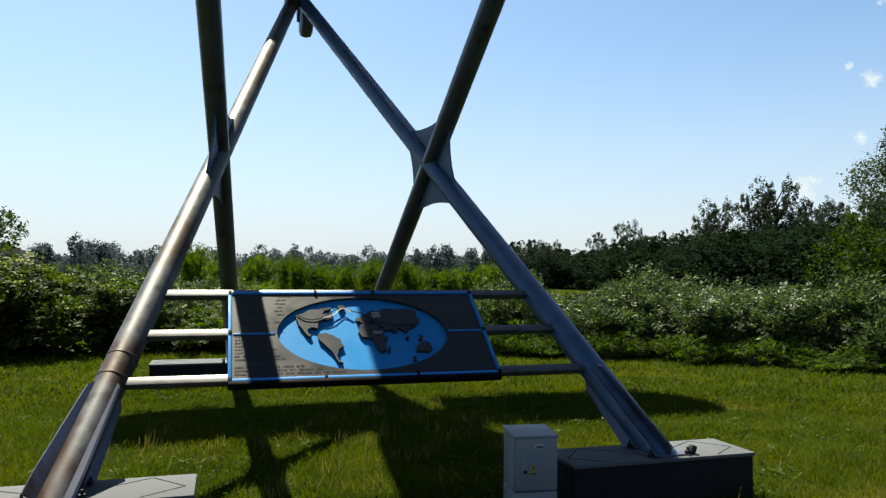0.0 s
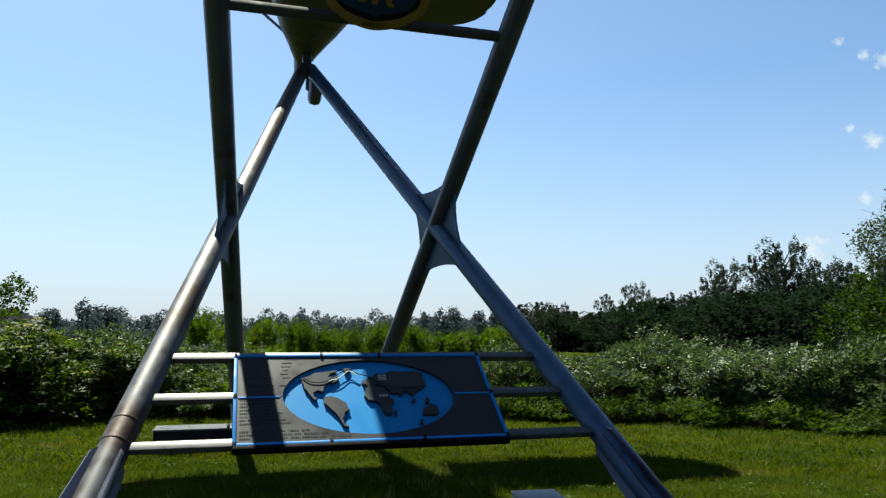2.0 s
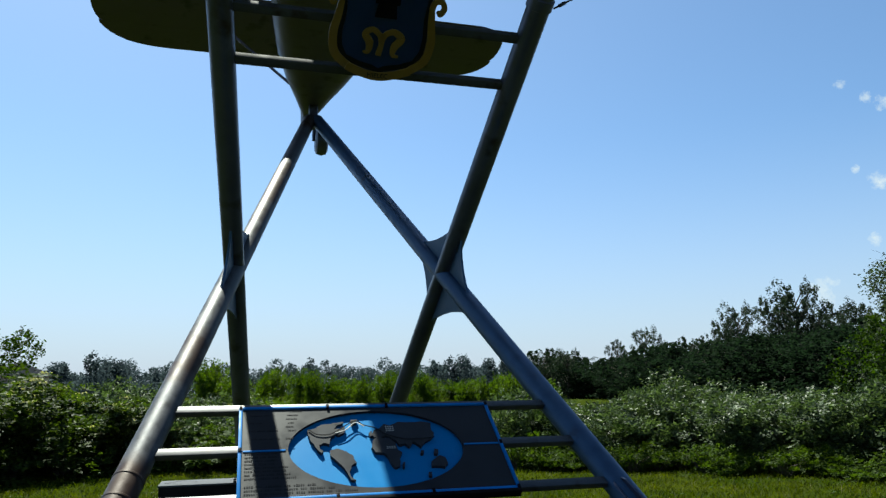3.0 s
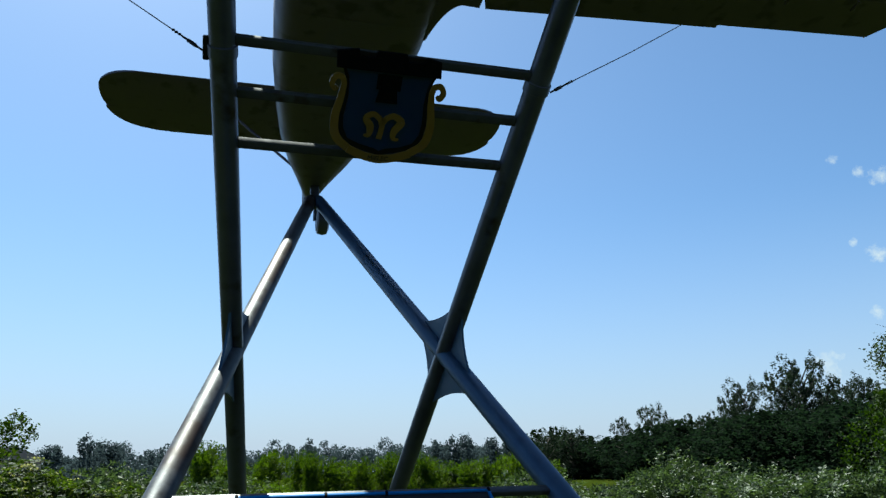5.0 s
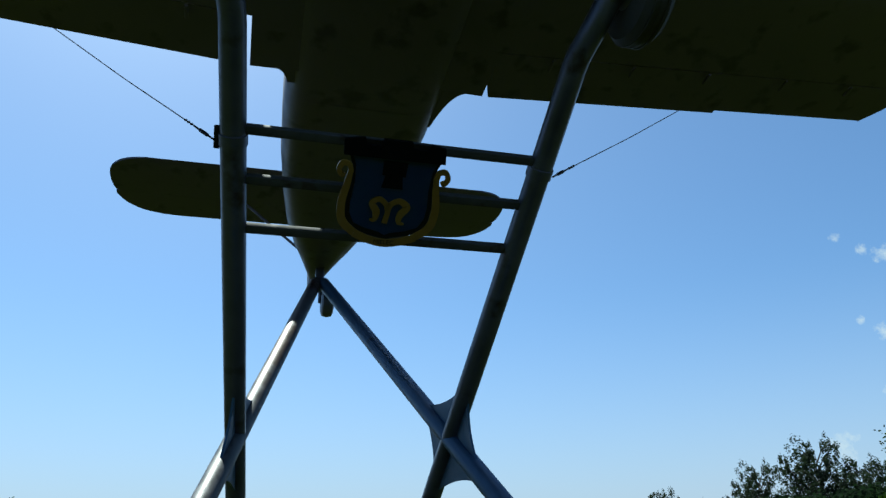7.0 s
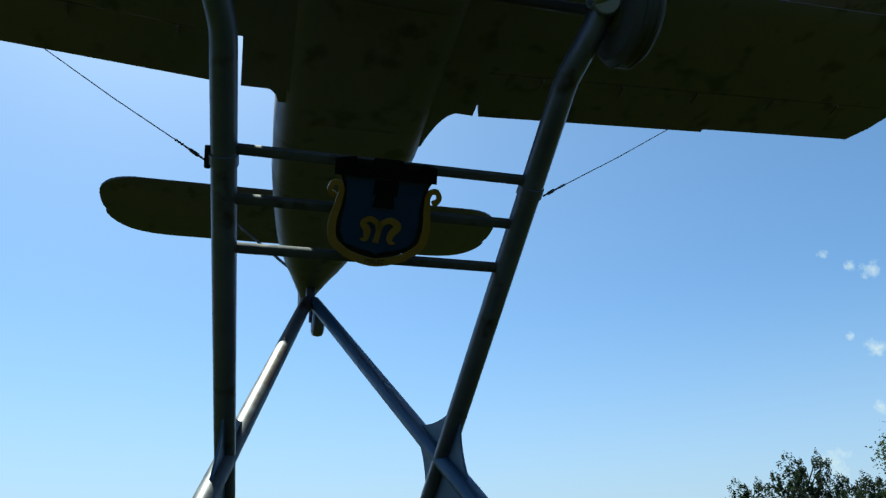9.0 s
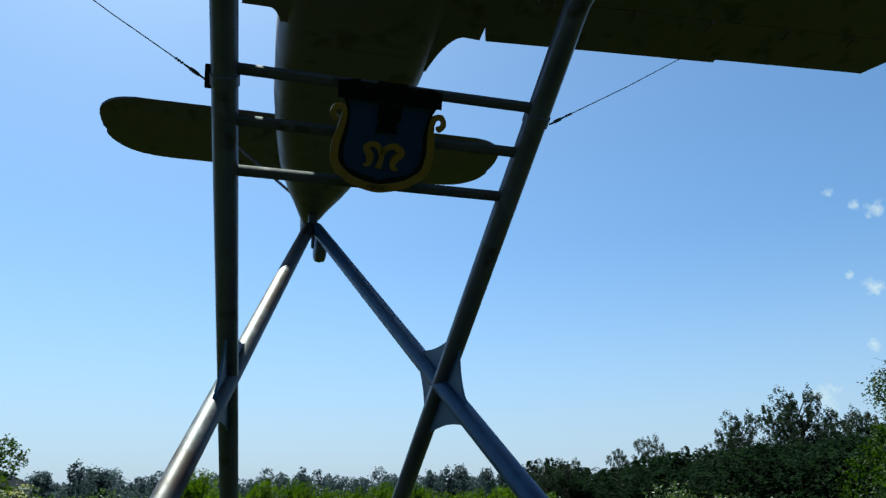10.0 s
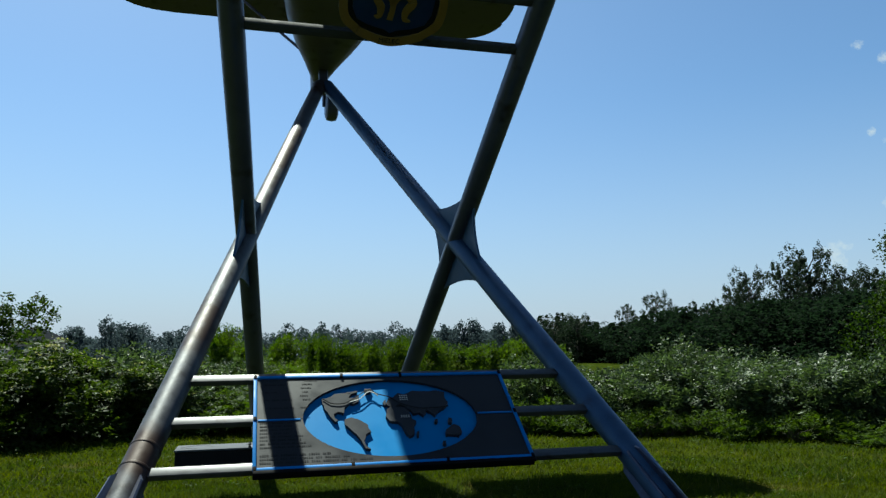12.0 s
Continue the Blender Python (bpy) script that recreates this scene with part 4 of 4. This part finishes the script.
# silvery hedge on the other side
HEDGE = [(5.2 + 2.6 * k, 17.0 - 0.1 * k + 0.45 * math.sin(k * 2.3), 1.0 + 0.12 * math.sin(k * 1.3), (0.7 if k < 3 else 0.98) * (1 + 0.15 * math.sin(k * 3.7 + 1))) for k in range(13)]
place(shrub("willow_shrub", "silvery grey-green willow shrub with small shining leaves", 15, 2.2, 1.75, "", SILVER, 8600, (0.11, 0.042), 0, 20, "hedge of willow shrubs", (8, 0.36, 0.25, 1.1), 15), HEDGE[::2], 5)
place(shrub("willow_shrub", "loose silvery willow shrub with upright shoots", 16, 2.3, 1.72, "", SILVER, 8600, (0.105, 0.042), 0, 26, "hedge of willow shrubs", (8, 0.36, 0.25, 1.1), 15), HEDGE[1::2], 6)
place(shrub("willow_shrub", "taller pale willow shrub with feathery shoots", 17, 1.7, 2.0, "", SILVER, 7500, (0.1, 0.04), 0, 24, "hedge of willow shrubs", (8, 0.36, 0.25, 1.1), 15), [(15.4, 18.2, 1.0, 0.84), (17.0, 18.0, 0.8, 0.78), (19.0, 18.3, 1.0, 0.86), (21.5, 18.4, 0.9, 0.8), (24, 18.3, 1, 0.68), (28, 18.3, 1.1, 0.68)], 7)
place(shrub("nettle_patch", "low green patch of nettles in front of the hedge", 18, 1.8, 0.8, "", NETTLE, 3600, (0.085, 0.038), 0, 22, "nettles under the hedge", (6, 0.2, 0.6, 0.8)), [(4.2 + 1.7 * k, 15.3 - 0.02 * k + 0.3 * math.sin(k * 2.1), 0.85, 0.66 + 0.12 * math.sin(k * 1.7)) for k in range(20)], 8)
# bright young willows in the meadow
YOUNG = [(-18.6 + 1.27 * k + 0.35 * math.sin(k * 2.7), 39.5 + 2.2 * math.sin(k * 4.1), 0.7 + 0.14 * math.sin(k * 1.9), (0.83 - 0.009 * k) * (1 + 0.1 * math.sin(k * 5.3))) for k in range(21)]
place(shrub("young_willow", "bright yellow-green young willow clump in the meadow", 19, 3.3, 3.3, "", WILLOW, 5200, (0.19, 0.075), 0, 24, "young willows in the meadow", (6, 0.4, 0.5, 0.8), 9), YOUNG, 9)
place(shrub("young_willow", "low bright green willow regrowth in the meadow", 20, 3.2, 2.1, "", WILLOW, 6000, (0.16, 0.06), 0, 26, "young willows in the meadow", (6, 0.4, 0.4, 1.0), 11), [(-15.5, 34, 1.0, 0.62), (-12.4, 36, 0.8, 0.5), (-2.8, 37, 0.7, 0.4), (4.0, 35, 0.8, 0.45)], 10)
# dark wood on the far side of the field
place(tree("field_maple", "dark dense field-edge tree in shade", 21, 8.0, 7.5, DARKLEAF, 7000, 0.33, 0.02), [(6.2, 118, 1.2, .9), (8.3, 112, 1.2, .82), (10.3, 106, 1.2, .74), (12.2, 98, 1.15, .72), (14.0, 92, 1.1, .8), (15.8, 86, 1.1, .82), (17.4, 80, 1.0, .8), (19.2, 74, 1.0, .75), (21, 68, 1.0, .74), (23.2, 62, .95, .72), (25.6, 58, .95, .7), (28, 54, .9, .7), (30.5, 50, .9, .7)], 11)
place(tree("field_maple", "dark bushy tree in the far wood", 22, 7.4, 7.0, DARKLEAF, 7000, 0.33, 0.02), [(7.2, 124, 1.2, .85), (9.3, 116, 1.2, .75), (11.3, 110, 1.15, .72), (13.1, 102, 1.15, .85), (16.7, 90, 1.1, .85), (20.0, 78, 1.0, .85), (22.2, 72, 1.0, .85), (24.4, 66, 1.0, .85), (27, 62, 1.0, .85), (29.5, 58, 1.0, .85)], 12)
place(tree("poplar", "tall loose poplar with grey-green broken crown", 23, 11.0, 5.5, GREYLEAF, 9500, 0.22, 0.14, 1.25, 40), [(24.4, 66, .85, .88), (20.6, 70, .85, .88), (27.2, 64, .85, .8), (14.1, 94, .9, .88), (6.4, 108, .9, .66), (8.2, 106, 1.0, .7)], 13)
place(tree("poplar", "slender poplar with open branches", 24, 10.0, 5.0, GREYLEAF, 8500, 0.22, 0.16, 1.3, 36), [(23.2, 67, .85, .86), (25.6, 65, .8, .88), (28.6, 62, .9, .82), (19.7, 72, .8, .84), (30.2, 58, .9, .78), (31.6, 56, .9, .78), (12.0, 104, .8, .9), (15.2, 92, .8, .74), (17.4, 84, .9, .78)], 14)
place(tree("white_willow", "tall silvery willow at the edge of the lawn", 25, 8.6, 6.5, WHITEWILLOW, 44000, 0.13, 0.06, 1.0, 34), [(35.1, 30, 0.98, 0.8)], 15)
place(tree("maple", "rounded green maple before the wood", 26, 4.2, 5.0, MAPLE, 24000, 0.13, 0.03, 1.0, 22), [(33.0, 27, .85, .9), (36.2, 26, 1.0, .95)], 16)
place(tree("young_maple", "slim young tree with a leafy spreading top", 27, 4.3, 3.4, MAPLE, 5000, 0.13, 0.68, 1.0, 14), [(-33.5, 30, 0.95, 0.84)], 17)

# bare twigs rising from the tall willow
rng = np.random.default_rng(31)
bm = bmesh.new()
for k in range(11):
    a = spot(31.4 + rng.uniform(-0.7, 1.2), 30, 3.4)
    top = a + Vector((rng.normal() * 0.5, rng.normal() * 0.4, rng.uniform(2.0, 4.0)))
    tube([a, a.lerp(top, 0.5) + Vector((rng.normal() * 0.1, 0, 0)), top], [0.02, 0.012, 0.004], 6, bm)
    for _ in range(9):
        q = a.lerp(top, rng.uniform(0.4, 0.95))
        tube([q, q + Vector((rng.normal() * 0.35, rng.normal() * 0.3, rng.uniform(0.1, 0.5)))], [0.008, 0.003], 5, bm)
part("bare_branches", bm, BARK, [o for o in bpy.data.objects if o.name.startswith("white_willow")][0]).matrix_parent_inverse = [o for o in bpy.data.objects if o.name.startswith("white_willow")][0].matrix_basis.inverted()

# far woods along the horizon
def far_trees(name, label, category, rows, seed, leaf):
    """One belt of far trees: rows of (bearing, distance, height, width)."""
    rng = np.random.default_rng(seed)
    blobs = []
    for b, d, h, w in rows:
        c = spot(b, d)
        for z, q in ((.2, 1.1), (.42, 1.15), (.62, .9), (.82, .55)):
            blobs.append((c.x + rng.normal() * 0.2 * w, c.y + rng.normal() * 0.2 * w, h * z, w * q, w * q, h * 0.2))
    p = blob_points(rng, [(x, y, z, rx * 1.05, ry * 1.05, rz * 1.1) for x, y, z, rx, ry, rz in blobs], 380, 7)
    la, lb = turns(rng, len(p), leaf, leaf * 0.75)
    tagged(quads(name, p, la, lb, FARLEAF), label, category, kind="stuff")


rng = np.random.default_rng(33)
rows = []
for k in range(130):
    b, d = -38 + 76 * k / 129 + rng.uniform(-0.3, 0.3), rng.uniform(230, 300)
    rows.append((b, d, rng.uniform(8.0, 11.4) * d / 265 * (1.0 + 0.14 * math.sin(b * 1.7) + 0.1 * math.sin(b * 4.1)), rng.uniform(3.6, 5.6)))
far_trees("far_woods", "far belt of woods along the horizon, leaves coloured haze blue", "woods", rows, 34, 0.62)
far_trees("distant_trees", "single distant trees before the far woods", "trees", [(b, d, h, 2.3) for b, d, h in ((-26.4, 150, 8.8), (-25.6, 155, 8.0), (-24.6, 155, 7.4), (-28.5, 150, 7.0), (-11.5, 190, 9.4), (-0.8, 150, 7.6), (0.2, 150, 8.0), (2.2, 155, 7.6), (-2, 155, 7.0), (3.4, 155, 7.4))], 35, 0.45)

# a house far off behind the shrubs
hc = spot(-31.0, 115)
house = thing("house", "small pink rendered house far behind the bushes", "house", at=pose(hc.x, hc.y, 0, 0, 0, 15))
part("wall", box(7, 6, 4.2, pose(0, 0, 2.1), 0.02), WALL, house)
part("roof", rings([[(-3.9, y, 4.1), (0, y, 6.0), (3.9, y, 4.1), (3.9, y, 3.95), (-3.9, y, 3.95)] for y in (-3.4, 3.4)]), ROOF, house, smooth=False)
for x in (-1.8, 1.8):
    part("window", box(1.1, 0.1, 1.3, pose(x, -3.03, 2.6), 0.02), GLASS, house)

# ---- grass ----
def blades(name, n, near, far, length, width, mat, label, seed, spread=36, power=1.0):
    """Upright grass blades over the part of the lawn before the standpoint."""
    rng = np.random.default_rng(seed)
    d = near + (far - near) * rng.uniform(0, 1, n) ** power
    h = np.radians(16.66 + rng.uniform(-spread, spread, n))
    c = np.stack([EYE0.x + d * np.sin(h), EYE0.y + d * np.cos(h), np.zeros(n)], 1)
    for x, y, w, e in ((-1.925, 0.01, 1.44, .56), (1.925, 0.01, 1.44, .56), (-1.33, 6.76, 1.46, .6), (1.33, 6.76, 1.46, .6)):
        c = c[(abs(c[:, 0] - x) > w / 2) | (abs(c[:, 1] - y) > e / 2)]
    tuft = np.array([noise.noise((x * 1.3, y * 1.3, 0)) for x, y, _ in c])
    s = rng.uniform(0.5, 1.3, (len(c), 1)) * (1 + 0.6 * tuft[:, None])
    a = rng.normal(size=(len(c), 3)) * 0.6
    a[:, 2] = 1
    a *= length * s / 2
    t = rng.uniform(0, 6.28, len(c))
    b = np.stack([np.cos(t), np.sin(t), np.zeros(len(c))], 1) * width / 2
    c[:, 2] = a[:, 2] * 0.92
    return tagged(quads(name, c, a, b, mat, fold=0.0), label, "grass", kind="stuff")


blades("lawn_grass", 260000, 3.0, 11.0, 0.05, 0.0055, GRASS, "short green lawn grass in sunlight", 41, 38, 1.25)
blades("lawn_grass", 70000, 10.0, 19.0, 0.065, 0.016, GRASS, "short green lawn grass in sunlight", 42, 40, 1.1)
blades("grass_stalks", 700, 4.5, 13.0, 0.16, 0.005, STRAW, "scattered pale dry grass stalks", 43, 36)
rng = np.random.default_rng(47)
c = np.stack([rng.uniform(-2.4, 1.6, 46), rng.uniform(0.6, 4.2, 46), np.zeros(46)], 1)
c = np.repeat(c, 18, 0) + rng.normal(size=(46 * 18, 3)) * (0.06, 0.06, 0)
a = rng.normal(size=c.shape) * 0.32
a[:, 2] = 1
a *= rng.uniform(0.03, 0.1, (len(c), 1))
t = rng.uniform(0, 6.28, len(c))
c[:, 2] = a[:, 2] * 0.95
tagged(quads("tall_tufts", c, a, np.stack([np.cos(t), np.sin(t), 0 * t], 1) * 0.003, STRAW, fold=0.0), "taller pale grass tufts left uncut under the stand", "grass", kind="stuff")
blades("meadow_grass", 36000, 18.0, 60.0, 0.3, 0.04, GRASS, "taller rough meadow grass", 44, 40, 1.6)


rng = np.random.default_rng(51)
d, h = rng.uniform(4.2, 13.5, 420), np.radians(16.66 + rng.uniform(-34, 34, 420))
c = np.stack([EYE0.x + d * np.sin(h), EYE0.y + d * np.cos(h), np.zeros(420)], 1)
edge = [(x + rng.uniform(-w / 2, w / 2), y + k * (e / 2 + 0.03), 0) for x, y, w, e in ((-1.915, 0.045, 1.42, .46), (1.915, 0.045, 1.42, .46), (-1.33, 6.76, 1.45, .58), (1.33, 6.76, 1.45, .58)) for k in (-1, 1) for _ in range(16)]
c = np.concatenate([c, np.array(edge)])
c = np.repeat(c, 34, 0) + rng.normal(size=(len(c) * 34, 3)) * (0.07, 0.07, 0)
c[:, 2] = 0
for x, y, w, e in ((-1.915, 0.045, 1.44, .48), (1.915, 0.045, 1.44, .48), (-1.33, 6.76, 1.47, .6), (1.33, 6.76, 1.47, .6)):
    c = c[(abs(c[:, 0] - x) > w / 2) | (abs(c[:, 1] - y) > e / 2)]
a = rng.normal(size=c.shape) * 0.5
a[:, 2] = 1
a *= rng.uniform(0.02, 0.06, (len(c), 1))
t = rng.uniform(0, 6.28, len(c))
b = np.stack([np.cos(t), np.sin(t), 0 * t], 1) * 0.0035
c[:, 2] = a[:, 2] * 0.95
tagged(quads("grass_tufts", c, a, b, GRASS, fold=0.0), "longer tufts of grass in the lawn and round the foundations", "grass", kind="stuff")
# low broad-leaved weeds in the lawn
d, h = rng.uniform(4.0, 15, 260), np.radians(16.66 + rng.uniform(-36, 36, 260))
c = np.stack([EYE0.x + d * np.sin(h), EYE0.y + d * np.cos(h), np.full(260, 0.035)], 1)
c = np.repeat(c, 14, 0) + rng.normal(size=(260 * 14, 3)) * (0.07, 0.07, 0.012)
la, lb = turns(rng, len(c), 0.055, 0.03)
la[:, 2] *= 0.4
lb[:, 2] *= 0.4
tagged(quads("lawn_weeds", c, la, lb, NETTLE), "low broad-leaved weeds scattered in the lawn", "weeds", kind="stuff")
